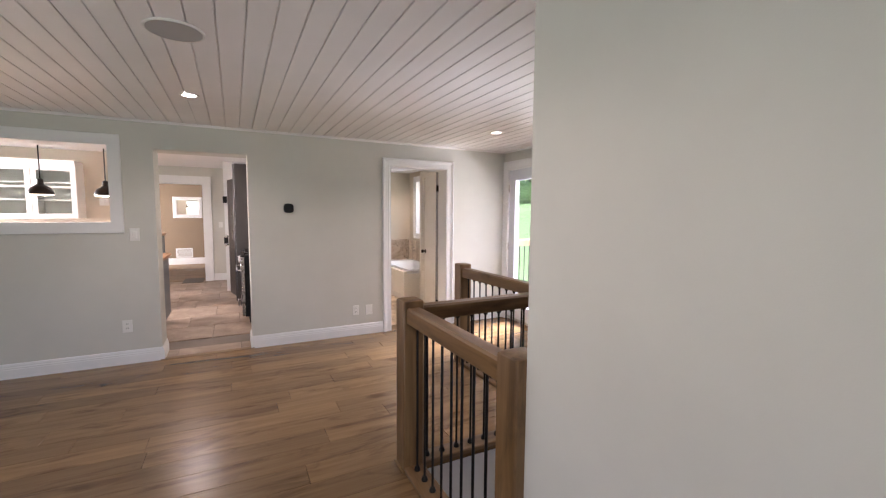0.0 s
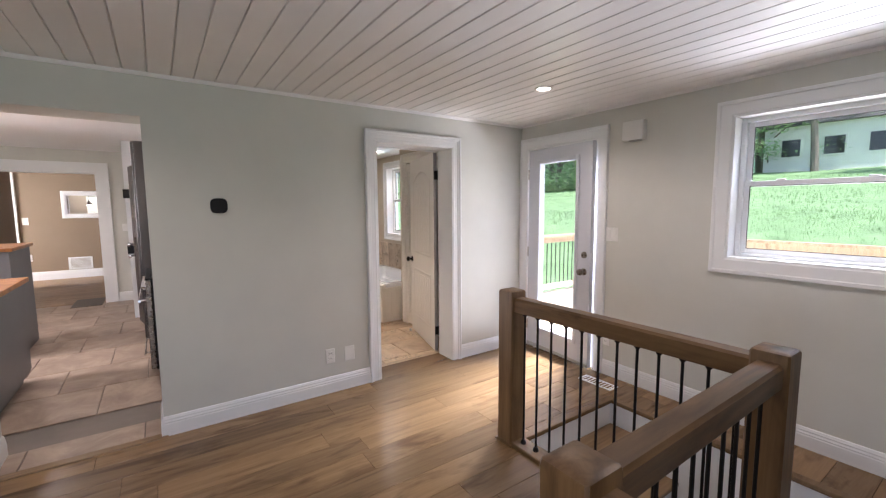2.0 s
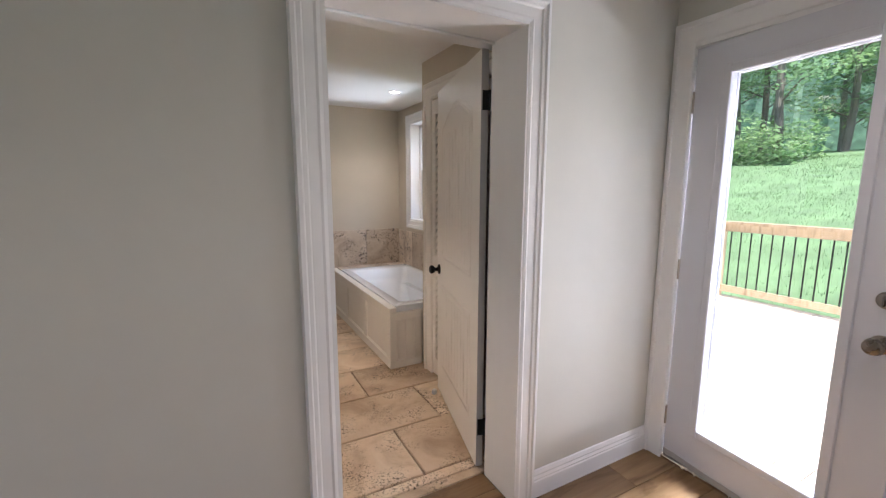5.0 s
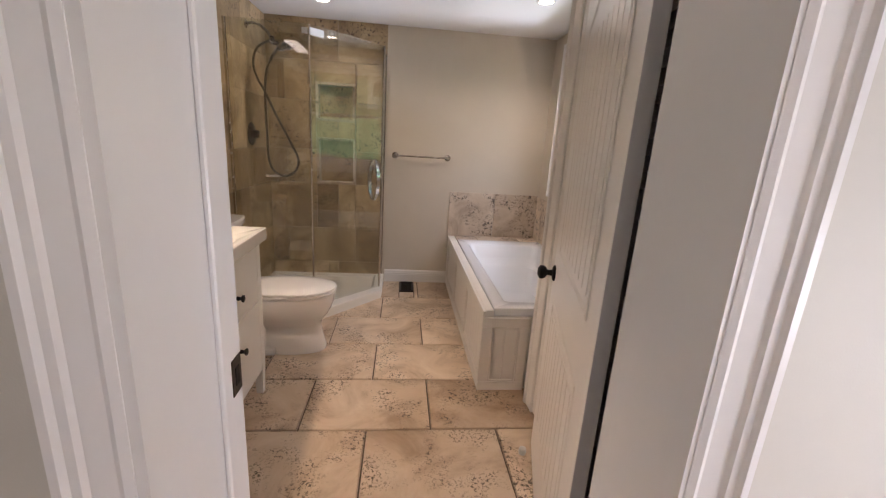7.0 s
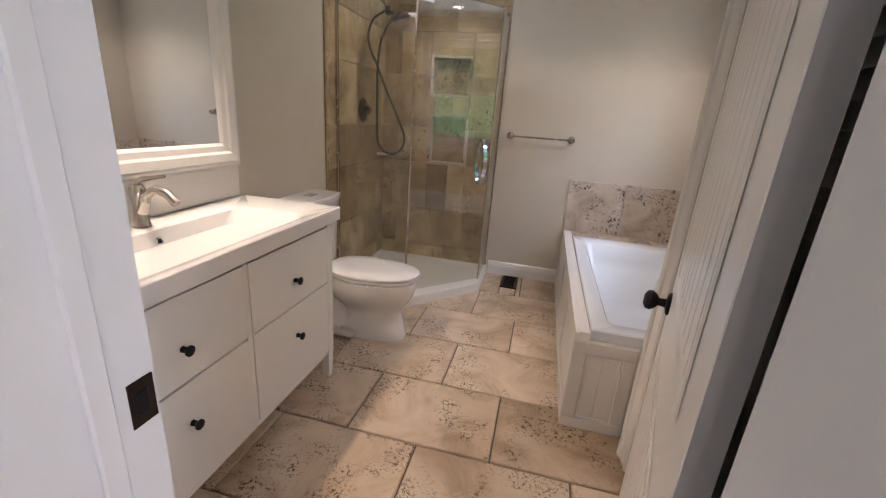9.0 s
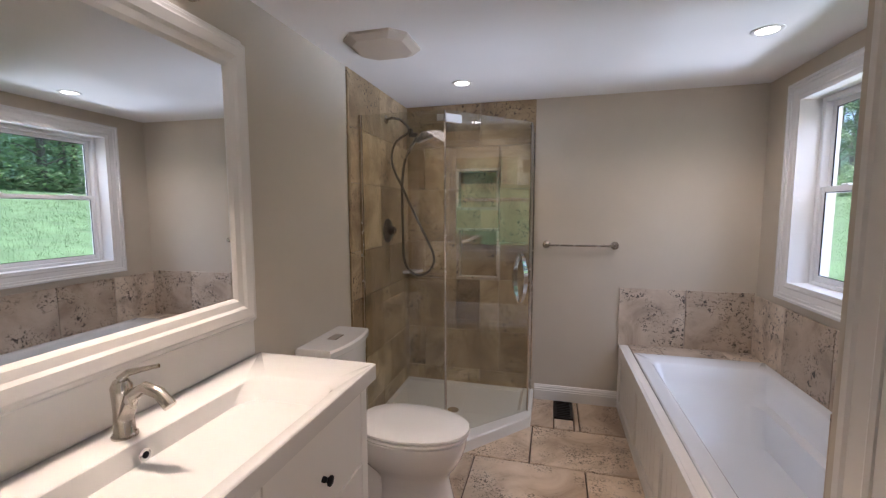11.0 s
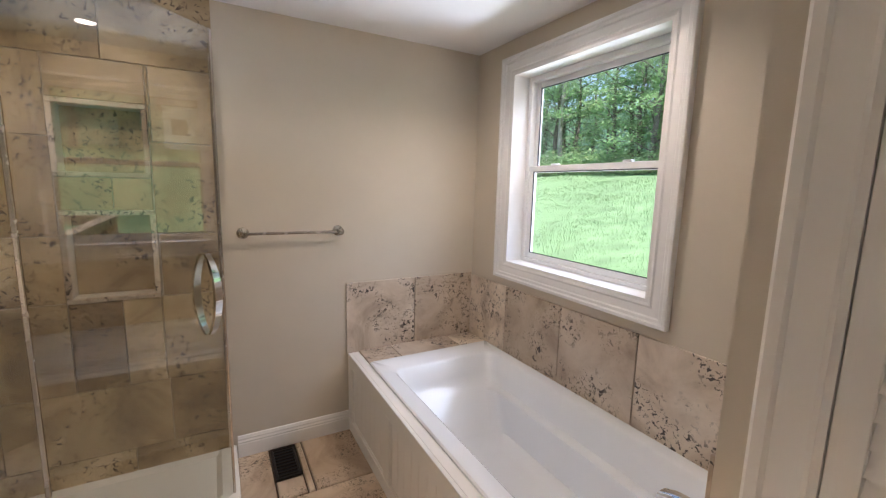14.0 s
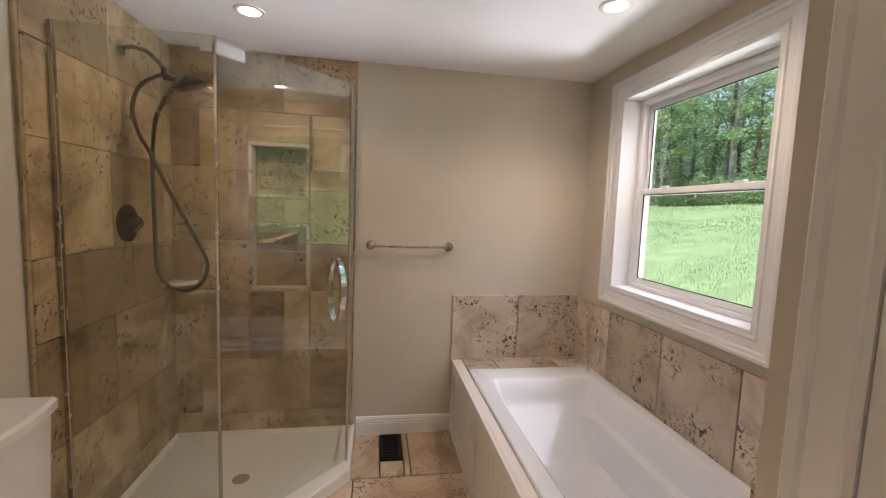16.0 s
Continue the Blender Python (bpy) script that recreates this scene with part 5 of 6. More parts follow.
part("lens", bm, M_SHADE, vl, "lit frosted lens")

# ceiling fan cover
fan = thing("exhaust_fan", (1.55, 7.37, BC), "cream square exhaust fan cover on the ceiling", "fan")
bm = bmesh.new()
loft(bm, [[(1.55 + sx * h, 7.37 + sy * h, z) for sx, sy in ((-1, -0.6), (-0.6, -1), (0.6, -1), (1, -0.6), (1, 0.6), (0.6, 1), (-0.6, 1), (-1, 0.6))] for h, z in ((0.165, BC), (0.165, BC - 0.012), (0.13, BC - 0.03), (0.06, BC - 0.034))])
part("cover", bm, M_AGED, fan)
# louvred closet doors in their casing
d4 = thing("door_3", (3.21, 6.07, 0), "cream louvred folding closet doors, closed", "door", "", "structure")
bm = bmesh.new()
trim_frame(bm, "x", 3.16, -1, 5.56, 6.548, 0.0, 2.04, [(0, 0), (0, 0.012), (0.012, 0.018), (0.022, 0.014), (0.076, 0.018), (0.083, 0.026), (0.103, 0.028), (0.112, 0.02), (0.112, 0)])
part("casing", bm, M_CREAM, d4)
for ya, yb in ((5.572, 6.053), (6.057, 6.546)):
    bm = bmesh.new()
    x0, x1 = 3.152, 3.182
    st = 0.05
    for c in ((ya, 0.012, ya + st, 2.025), (yb - st, 0.012, yb, 2.025), (ya + st, 0.012, yb - st, 0.14), (ya + st, 0.83, yb - st, 0.93), (ya + st, 1.93, yb - st, 2.025)):
        box(bm, x0, c[0], c[1], x1, c[2], c[3], 0.002)
    lf = part("louvred_leaf", bm, M_CREAM, d4)
    for z0, z1 in ((0.14, 0.83), (0.93, 1.93)):
        n = round((z1 - z0) / 0.049)
        for k in range(n):
            z = z0 + (z1 - z0) * (k + 0.5) / n
            bm = bmesh.new()
            h = 0.028
            loft(bm, [[(x0 + 0.001, y, z - h), (x0 + 0.006, y, z - h - 0.002), (x1 - 0.002, y, z + h - 0.004), (x1 - 0.007, y, z + h)] for y in (ya + st - 0.002, yb - st + 0.002)])
            part("louvre", bm, M_CREAM, lf)
stop = thing("door_stop", (3.015, 6.249, 0), "small white rubber door stop on the tiles", "door stop")
bm = bmesh.new()
lathe(bm, [(0.016, 0.0), (0.018, 0.010), (0.016, 0.028), (0.008, 0.034)], Matrix.Translation((3.015, 6.249, 0.0)), 16)
part("body", bm, M_PLASTIC, stop, "", True)
# niches and trims of the shower wall
bm = bmesh.new()
for x0, x1, z0, z1 in NICHES:
    box(bm, x0 - 0.01, FY + 0.088, z0 - 0.01, x1 + 0.01, FY + 0.099, z1 + 0.01)
solid("wall_niche", bm, M_BATHWALL, "backs of the shower wall niches", "wall", "structure")

# ---- kitchen and far room, seen through the openings ----
d5 = thing("door_4", (-0.9, 10.45, 0), "white-cased opening from the kitchen to the far room", "door", "", "structure")
bm = bmesh.new()
trim_frame(bm, "y", 10.45, -1, -1.45, -0.19, 0.0, 2.06, [(0, 0), (0, 0.02), (0.15, 0.022), (0.155, 0.0)])
part("casing", bm, M_TRIM, d5)
bm = bmesh.new()
box(bm, -1.451, 10.438, 0.0, -1.435, 10.612, 2.045)
box(bm, -0.205, 10.438, 0.0, -0.189, 10.612, 2.045)
box(bm, -1.451, 10.438, 2.045, -0.189, 10.612, 2.061)
part("jamb", bm, M_TRIM, d5)
d6 = thing("door_5", (-1.9, 13.93, 0), "white interior door and casing in the brown far wall", "door", "", "structure")
bm = bmesh.new()
box(bm, -2.02, 13.9, 0.0, -1.80, 13.95, 2.25, 0.006)
part("casing", bm, M_TRIM, d6)
bm = bmesh.new()
box(bm, -2.75, 13.91, 0.01, -2.021, 13.95, 2.14, 0.004)
lf = part("leaf", bm, M_TRIM, d6)
bm = bmesh.new()
lathe(bm, [(0.03, 0.0), (0.012, 0.01), (0.03, 0.05), (0.015, 0.065)], Matrix.Translation((-2.09, 13.91, 0.97)) @ Euler((radians(90), 0, 0)).to_matrix().to_4x4(), 14)
part("knob", bm, M_BLACK, lf, "", True)
mir2 = thing("wall_mirror", (-0.765, 13.94, 1.45), "wide mirror in a pale frame on the brown wall", "mirror")
bm = bmesh.new()
trim_frame(bm, "y", 13.95, -1, -1.02, -0.51, 1.40, 1.79, [(0, 0), (0, 0.02), (0.04, 0.03), (0.09, 0.025), (0.1, 0.0)], True)
part("frame", bm, M_TRIM, mir2)
bm = bmesh.new()
box(bm, -1.03, 13.935, 1.39, -0.50, 13.945, 1.80)
part("mirror_glass", bm, M_MIRROR, mir2)
grille = thing("wall_vent", (-0.89, 13.94, 0.16), "white return-air grille low on the brown wall", "vent")
bm = bmesh.new()
trim_frame(bm, "y", 13.95, -1, -1.06, -0.72, 0.22, 0.42, [(0, 0), (0, 0.012), (0.03, 0.008), (0.034, 0)], True)
part("frame", bm, M_TRIM, grille)
for k in range(9):
    bm = bmesh.new()
    z = 0.225 + k * 0.0245
    box(bm, -1.06, 13.938, z, -0.72, 13.948, z + 0.014)
    part("slat", bm, M_TRIM, grille)
plate("outlet", "y", 13.95, -1, -1.70, 0.48, 0.10, 0.15, "outlet", "white outlet on the brown wall")
plate("light_switch", "y", 13.95, -1, -1.70, 1.25, 0.10, 0.15, 1, "white switch on the brown wall")
plate("light_switch", "y", 10.45, -1, 0.12, 1.2, 0.08, 0.12, 1, "white switch beside the cased opening")

dark = thing("door_6", (0.29, 8.76, 0), "dark brown entry door standing open", "door", "", "structure")
DL = pose(0.280, 8.76, 0.01, 0, 0, -78)
bm = bmesh.new()
box(bm, 0, 0, 0, 0.86, 0.045, 2.03, 0.003)
dl = part("leaf", local(DL, bm), M_DARKDOOR, dark)
for z0, z1 in ((0.2, 0.85), (1.05, 1.85)):
    bm = bmesh.new()
    arched_panel(bm, 0.12, 0.74, z0, z1, 0.0, 0.0, -1)
    part("door_panel", local(DL, bm), M_DARKDOOR, dl)
for zz, nm in ((1.03, "deadbolt"), (0.88, "knob")):
    bm = bmesh.new()
    lathe(bm, [(0.032, 0.0), (0.032, 0.008), (0.013, 0.014), (0.013, 0.04), (0.03, 0.05), (0.026, 0.072), (0.012, 0.078)], Matrix.Translation((0.06, 0.0, zz)) @ Euler((radians(90), 0, 0)).to_matrix().to_4x4(), 16)
    part(nm, local(DL, bm), M_CHROME, dl, "", True)
jb = thing("door_7", (0.2, 9.0, 0), "white jamb with black hinges of the entry door", "door", "", "structure")
bm = bmesh.new()
box(bm, 0.22, 9.0, 0.0, 0.80, 9.10, KC - 0.002)
part("jamb", bm, M_TRIM, jb)
for zz in (0.95, 1.70):
    bm = bmesh.new()
    box(bm, 0.20, 8.985, zz - 0.06, 0.27, 9.0, zz + 0.06, 0.003)
    part("hinge", bm, M_BLACK, jb)
cook = thing("range_cooker", (0.62, 6.68, 0), "black and stainless steel range cooker against the kitchen wall", "cooker")
bm = bmesh.new()
box(bm, 0.475, 6.30, 0.09, 0.798, 7.06, 0.885, 0.004)
part("body", bm, M_BLACK, cook)
bm = bmesh.new()
box(bm, 0.52, 6.33, 0.0, 0.79, 7.03, 0.09)
part("plinth", bm, M_BLACK, cook)
bm = bmesh.new()
box(bm, 0.435, 6.305, 0.27, 0.474, 7.055, 0.755, 0.006, 2)
oven = part("oven_door", bm, M_DARKNICKEL, cook)
bm = bmesh.new()
box(bm, 0.431, 6.42, 0.36, 0.4345, 6.94, 0.64, 0.001)
part("window", bm, M_DARKGLASS, oven, "dark oven window")
bm = bmesh.new()
sweep(bm, [(0.385, 6.35, 0.705), (0.385, 7.01, 0.705)], 0.011, 12)
for y in (6.38, 6.98):
    sweep(bm, [(0.44, y, 0.705), (0.385, y, 0.705)], 0.008, 8)
part("handle", bm, M_CHROME, oven, "bright steel bar handle", True)
bm = bmesh.new()
box(bm, 0.435, 6.305, 0.10, 0.474, 7.055, 0.262, 0.006, 2)
drawer = part("drawer", bm, M_DARKNICKEL, cook)
bm = bmesh.new()
sweep(bm, [(0.395, 6.40, 0.215), (0.395, 6.96, 0.215)], 0.009, 10)
for y in (6.43, 6.93):
    sweep(bm, [(0.44, y, 0.215), (0.395, y, 0.215)], 0.007, 8)
part("handle", bm, M_CHROME, drawer, "bright steel bar handle", True)
bm = bmesh.new()
box(bm, 0.440, 6.303, 0.762, 0.474, 7.057, 0.884, 0.006, 2)
panel = part("control_panel", bm, M_DARKNICKEL, cook)
for k in range(5):
    bm = bmesh.new()
    lathe(bm, [(0.026, 0.0), (0.026, 0.006), (0.020, 0.010), (0.018, 0.034), (0.010, 0.037)], Matrix.Translation((0.440, 6.40 + k * 0.14, 0.823)) @ Euler((0, radians(-90), 0)).to_matrix().to_4x4(), 16)
    part("knob", bm, M_CHROME, panel, "", True)
bm = bmesh.new()
box(bm, 0.435, 6.30, 0.886, 0.798, 7.06, 0.905, 0.005, 2)
hob = part("hob", bm, M_BLACK, cook)
for y in (6.48, 6.88):
    bm = bmesh.new()
    for k in range(4):
        sweep(bm, [(0.49 + k * 0.08, y - 0.14, 0.93), (0.49 + k * 0.08, y + 0.14, 0.93)], 0.006, 6)
    for yy in (y - 0.14, y + 0.14):
        sweep(bm, [(0.48, yy, 0.906), (0.48, yy, 0.93), (0.74, yy, 0.93), (0.74, yy, 0.906)], 0.007, 6)
    part("pan_grate", bm, M_BLACK, hob)
larder = thing("tall_cabinet", (0.6, 7.66, 0), "tall dark brown cabinet standing beside the range cooker", "cabinet")
bm = bmesh.new()
box(bm, 0.392, 7.50, 0.07, 0.798, 7.82, 2.215, 0.003)
part("body", bm, M_DARKDOOR, larder)
bm = bmesh.new()
box(bm, 0.43, 7.51, 0.0, 0.798, 7.81, 0.07)
part("plinth", bm, M_DARKDOOR, larder)
for z0, z1, zh in ((0.08, 1.30, 1.12), (1.306, 2.21, 1.46)):
    bm = bmesh.new()
    box(bm, 0.370, 7.505, z0, 0.391, 7.815, z1, 0.003)
    lf = part("door", bm, M_DARKDOOR, larder)
    bm = bmesh.new()
    sweep(bm, [(0.371, 7.54, zh - 0.08), (0.345, 7.54, zh - 0.07), (0.345, 7.54, zh + 0.07), (0.371, 7.54, zh + 0.08)], 0.006, 8)
    part("handle", bm, M_DARKNICKEL, lf, "dark nickel handle", True)

base = thing("base_cabinet", (-0.75, 6.5, 0), "grey kitchen base cabinet end panel", "cabinet")
bm = bmesh.new()
box(bm, -1.05, 5.90, 0.09, -0.44, 6.93, 0.875, 0.003)
part("body", bm, M_GREYCAB, base)
bm = bmesh.new()
box(bm, -1.03, 5.94, 0.0, -0.49, 6.90, 0.09)
part("plinth", bm, M_GREYCAB, base)
bm = bmesh.new()
box(bm, -0.44, 5.93, 0.12, -0.428, 6.90, 0.86, 0.004)
part("end_panel", bm, M_GREYCAB, base)
top = thing("worktop", (-0.75, 6.4, 0.876), "orange oiled butcher-block worktop on the grey cabinet", "worktop")
bm = bmesh.new()
box(bm, -3.7, 5.88, 0.876, -0.40, 6.97, 0.915, 0.005, 2)
part("slab", bm, M_BUTCHER, top)
base2 = thing("base_cabinet", (-2.3, 6.5, 0), "grey kitchen base cabinet under the worktop", "cabinet")
bm = bmesh.new()
box(bm, -3.7, 5.92, 0.0, -1.06, 6.93, 0.875, 0.003)
part("body", bm, M_GREYCAB, base2)
tall = thing("kitchen_shelf", (-0.8, 8.0, 0), "grey cabinet with an orange wood top against the kitchen side", "cabinet")
bm = bmesh.new()
box(bm, -1.2, 7.7, 0.0, -0.66, 8.5, 1.09, 0.003)
part("body", bm, M_GREYCAB, tall)
bm = bmesh.new()
box(bm, -1.22, 7.68, 1.091, -0.63, 8.52, 1.125, 0.004)
part("top", bm, M_BUTCHER, tall)

wall("wall_kitchen_partition", "y", 8.62, 8.75, -3.8, -1.25, 0.0, KC, M_BATHWALL, "beige kitchen wall behind the white cabinets")
for k in range(4):
    x1 = -1.68 - k * 0.5
    hutch = thing("wall_cabinet", (x1 - 0.25, 8.45, 1.36), "white glass-fronted kitchen wall cabinet", "cabinet", "kitchen wall cabinets")
    bm = bmesh.new()
    for c in ((x1 - 0.498, 8.25, x1 - 0.478, 8.62), (x1 - 0.020, 8.25, x1, 8.62)):
        box(bm, c[0], c[1], 1.36, c[2], c[3], 2.12)
    for z in (1.36, 1.62, 1.87, 2.10):
        box(bm, x1 - 0.478, 8.27, z, x1 - 0.020, 8.62, z + 0.02)
    box(bm, x1 - 0.478, 8.60, 1.38, x1 - 0.02, 8.62, 2.10)
    part("carcass", bm, M_WHITECAB, hutch)
    bm = bmesh.new()
    for c in ((x1 - 0.496, 1.362, x1 - 0.436, 2.118), (x1 - 0.062, 1.362, x1 - 0.002, 2.118), (x1 - 0.436, 1.362, x1 - 0.062, 1.43), (x1 - 0.436, 2.05, x1 - 0.062, 2.118), (x1 - 0.436, 1.80, x1 - 0.062, 1.825)):
        box(bm, c[0], 8.23, c[1], c[2], 8.249, c[3], 0.002)
    dr = part("door", bm, M_WHITECAB, hutch)
    bm = bmesh.new()
    box(bm, x1 - 0.44, 8.238, 1.425, x1 - 0.058, 8.242, 2.055)
    pane = part("pane", bm, M_CABGLASS, dr)
    pane.visible_shadow = False
    bm = bmesh.new()
    loft(bm, [[(x1 - 0.5, 8.25 - d, z), (x1, 8.25 - d, z), (x1, 8.62, z), (x1 - 0.5, 8.62, z)] for d, z in ((0.02, 2.121), (0.02, 2.14), (0.06, 2.18), (0.065, 2.20))])
    part("cornice", bm, M_WHITECAB, hutch)
plate("light_switch", "y", 8.62, -1, -1.45, 1.62, 0.12, 0.12, 2, "white double switch on the kitchen wall")


def pendant(x, y):
    p = thing("pendant_lamp", (x, y, 1.64), "dark metal bell pendant lamp on a cord, lit", "pendant lamp", "kitchen pendants")
    bm = bmesh.new()
    lathe(bm, [(0.105, 0.0), (0.108, 0.006), (0.104, 0.03), (0.085, 0.07), (0.05, 0.095), (0.03, 0.11), (0.026, 0.16), (0.012, 0.17)], Matrix.Translation((x, y, 1.64)), 26)
    part("shade", bm, M_BRONZE, p, "", True)
    bm = bmesh.new()
    lathe(bm, [(0.098, -0.001), (0.098, -0.004), (0.05, -0.008)], Matrix.Translation((x, y, 1.64)), 22)
    part("lit_opening", bm, M_PENDANTLIT, p, "glowing underside", True)
    bm = bmesh.new()
    sweep(bm, [(x, y, 1.81), (x, y, KC - 0.02)], 0.006, 8)
    part("cord", bm, M_BLACK, p)
    bm = bmesh.new()
    lathe(bm, [(0.06, 0.0), (0.058, -0.012), (0.02, -0.025)], Matrix.Translation((x, y, KC)), 20)
    part("canopy", bm, M_BRONZE, p, "", True)


pendant(-1.450, 6.2)
pendant(-0.900, 6.2)
pendant(-2.000, 6.2)
downlight(-1.0, 9.2, KC, "kitchen downlights")
vd = thing("floor_register", (-0.43, 10.2, 0), "dark floor register at the kitchen opening", "floor vent")
bm = bmesh.new()
box(bm, -0.62, 10.95, -0.004, -0.24, 10.26, 0.004, 0.002)
part("frame", bm, M_BRONZE, vd)
bm = bmesh.new()
box(bm, -0.325, 5.135, -0.012, 0.53, 5.20, 0.010, 0.006, 2)
solid("trim_threshold", bm, M_STAIR, "oak threshold strip at the kitchen doorway", "trim", "structure")

# ---- outdoors ----
def hill(x, y):
    """Height of the meadow: level by the house, then rising to the woods."""
    u = max(0.0, x - 8.6)
    rise = 4.1 * (1 - math.exp(-u / 12.5)) + 0.03 * u
    return -0.75 + rise + 0.12 * noise.noise(Vector((x * 0.25, y * 0.25, 0))) * min(1, u / 3)


bm = bmesh.new()
nx, ny = 60, 60
grid = []
for i in range(nx + 1):
    u = i / nx
    x = 3.97 + 240 * u ** 2.6
    grid.append([bm.verts.new((x, yy, hill(x, yy))) for yy in [(-1 if v < 0 else 1) * abs(v) ** 2.2 * 160 + 8 for v in [(j / ny) * 2 - 1 for j in range(ny + 1)]]])
for a, b in zip(grid, grid[1:]):
    for j in range(ny):
        bm.faces.new((a[j], b[j], b[j + 1], a[j + 1]))
solid("ground", bm, M_GROUND, "green meadow rising to the woods", "ground", "structure", True)
bm = bmesh.new()
box(bm, -250, -160, -1.2, 0.9, 180, -0.76)
box(bm, 0.9, -160, -1.2, 3.969, -3.7, -0.76)
box(bm, 0.9, 5.2, -1.2, 3.969, 180, -0.76)
solid("ground_west", bm, M_GROUND, "level ground round the house", "ground", "structure")
# slab out of view, added to block the sun; its edge sets the deck's shadow
bm = bmesh.new()
box(bm, -4.3, -3.9, 2.62, 4.1, 18.2, 2.75)
solid("roof", bm, M_ROOF, "unseen grey slab over the house, added to keep the sun out", "roof", "structure")

# deck with rail
deck = thing("deck", (6.0, 3.5, -0.15), "pale wooden deck outside the glazed door", "deck", "", "structure")
rng = random.Random(4)
y = -4.0
while y < 7.12:
    bm = bmesh.new()
    box(bm, 3.97, y, -0.138, 8.10, y + 0.134, -0.10, 0.004)
    part("deck_board", bm, M_DECK, deck)
    y += 0.140
bm = bmesh.new()
box(bm, 3.97, 7.14, -0.34, 8.14, 7.18, -0.10)
box(bm, 8.10, -4.0, -0.34, 8.14, 7.14, -0.10)
part("fascia", bm, M_CEDAR, deck)


def deck_rail(a, b, group):
    a, b = Vector((*a, -0.1)), Vector((*b, -0.1))
    d = (b - a).normalized()
    n = Vector((-d.y, d.x, 0))
    mid = (a + b) / 2
    r = thing("deck_railing", tuple(mid), "new cedar deck railing with dark metal balusters", "railing", group)

    def beam(name, w, z0, z1):
        bm = bmesh.new()
        loft(bm, [[tuple(p + n * u + Vector((0, 0, z))) for u, z in ((-w, z0), (w, z0), (w, z1), (-w, z1))] for p in (a + d * 0.046, b - d * 0.046)])
        part(name, bm, M_CEDAR, r)
    beam("top_rail", 0.07, 1.03, 1.068)
    beam("upper_rail", 0.02, 0.93, 1.029)
    beam("bottom_rail", 0.02, 0.08, 0.17)
    count = round((b - a).length / 0.12)
    for k in range(1, count):
        p = a + (b - a) * k / count
        bm = bmesh.new()
        sweep(bm, [tuple(p + Vector((0, 0, z))) for z in (0.17, 0.93)], 0.009, 6)
        part("baluster", bm, M_IRON, r)


def deck_post(x, y):
    p = thing("deck_post", (x, y, -0.1), "square cedar deck post", "post", "deck posts")
    bm = bmesh.new()
    box(bm, x - 0.045, y - 0.045, -0.099, x + 0.045, y + 0.045, 0.928, 0.005)
    part("shaft", bm, M_CEDAR, p)


posts = [(8.0, -1.9), (8.0, 0.4), (8.0, 2.7), (8.0, 5.0), (8.0, 7.06), (6.0, 7.06), (4.15, 7.06)]
for p in posts:
    deck_post(*p)
for a, b in zip(posts, posts[1:]):
    deck_rail(a, b, "deck railing")

# meadow grass as tufts of blades
def blades(name, count, area_x, area_y, size, seed, mat, label):
    rr = random.Random(seed)
    vs, fs = [], []
    for _ in range(count):
        x, y = rr.uniform(*area_x), rr.uniform(*area_y)
        if x < 8.3 and y < 7.3:
            continue
        z = hill(x, y)
        for _ in range(3):
            a, l, h = rr.uniform(0, math.tau), rr.uniform(0.2, 0.6) * size, size * rr.uniform(0.6, 1.3)
            w = size * 0.07
            c, s = math.cos(a), math.sin(a)
            i = len(vs)
            ox, oy = rr.uniform(-0.1, 0.1), rr.uniform(-0.1, 0.1)
            vs += [(x + ox - s * w, y + oy + c * w, z - 0.02), (x + ox + s * w, y + oy - c * w, z - 0.02), (x + ox + c * l, y + oy + s * l, z + h)]
            fs.append((i, i + 1, i + 2))
    me = bpy.data.meshes.new(name)
    me.from_pydata(vs, [], fs)
    me.materials.append(mat)
    return tagged(new(name, me), label, "grass", "", "stuff")


blades("meadow_grass", 22000, (8.2, 16), (-4, 30), 0.065, 1, M_BLADE, "tall light green meadow grass on the slope")
blades("far_meadow_grass", 20000, (15, 26), (-6, 44), 0.085, 2, M_BLADE, "tall light green grass below the woods")


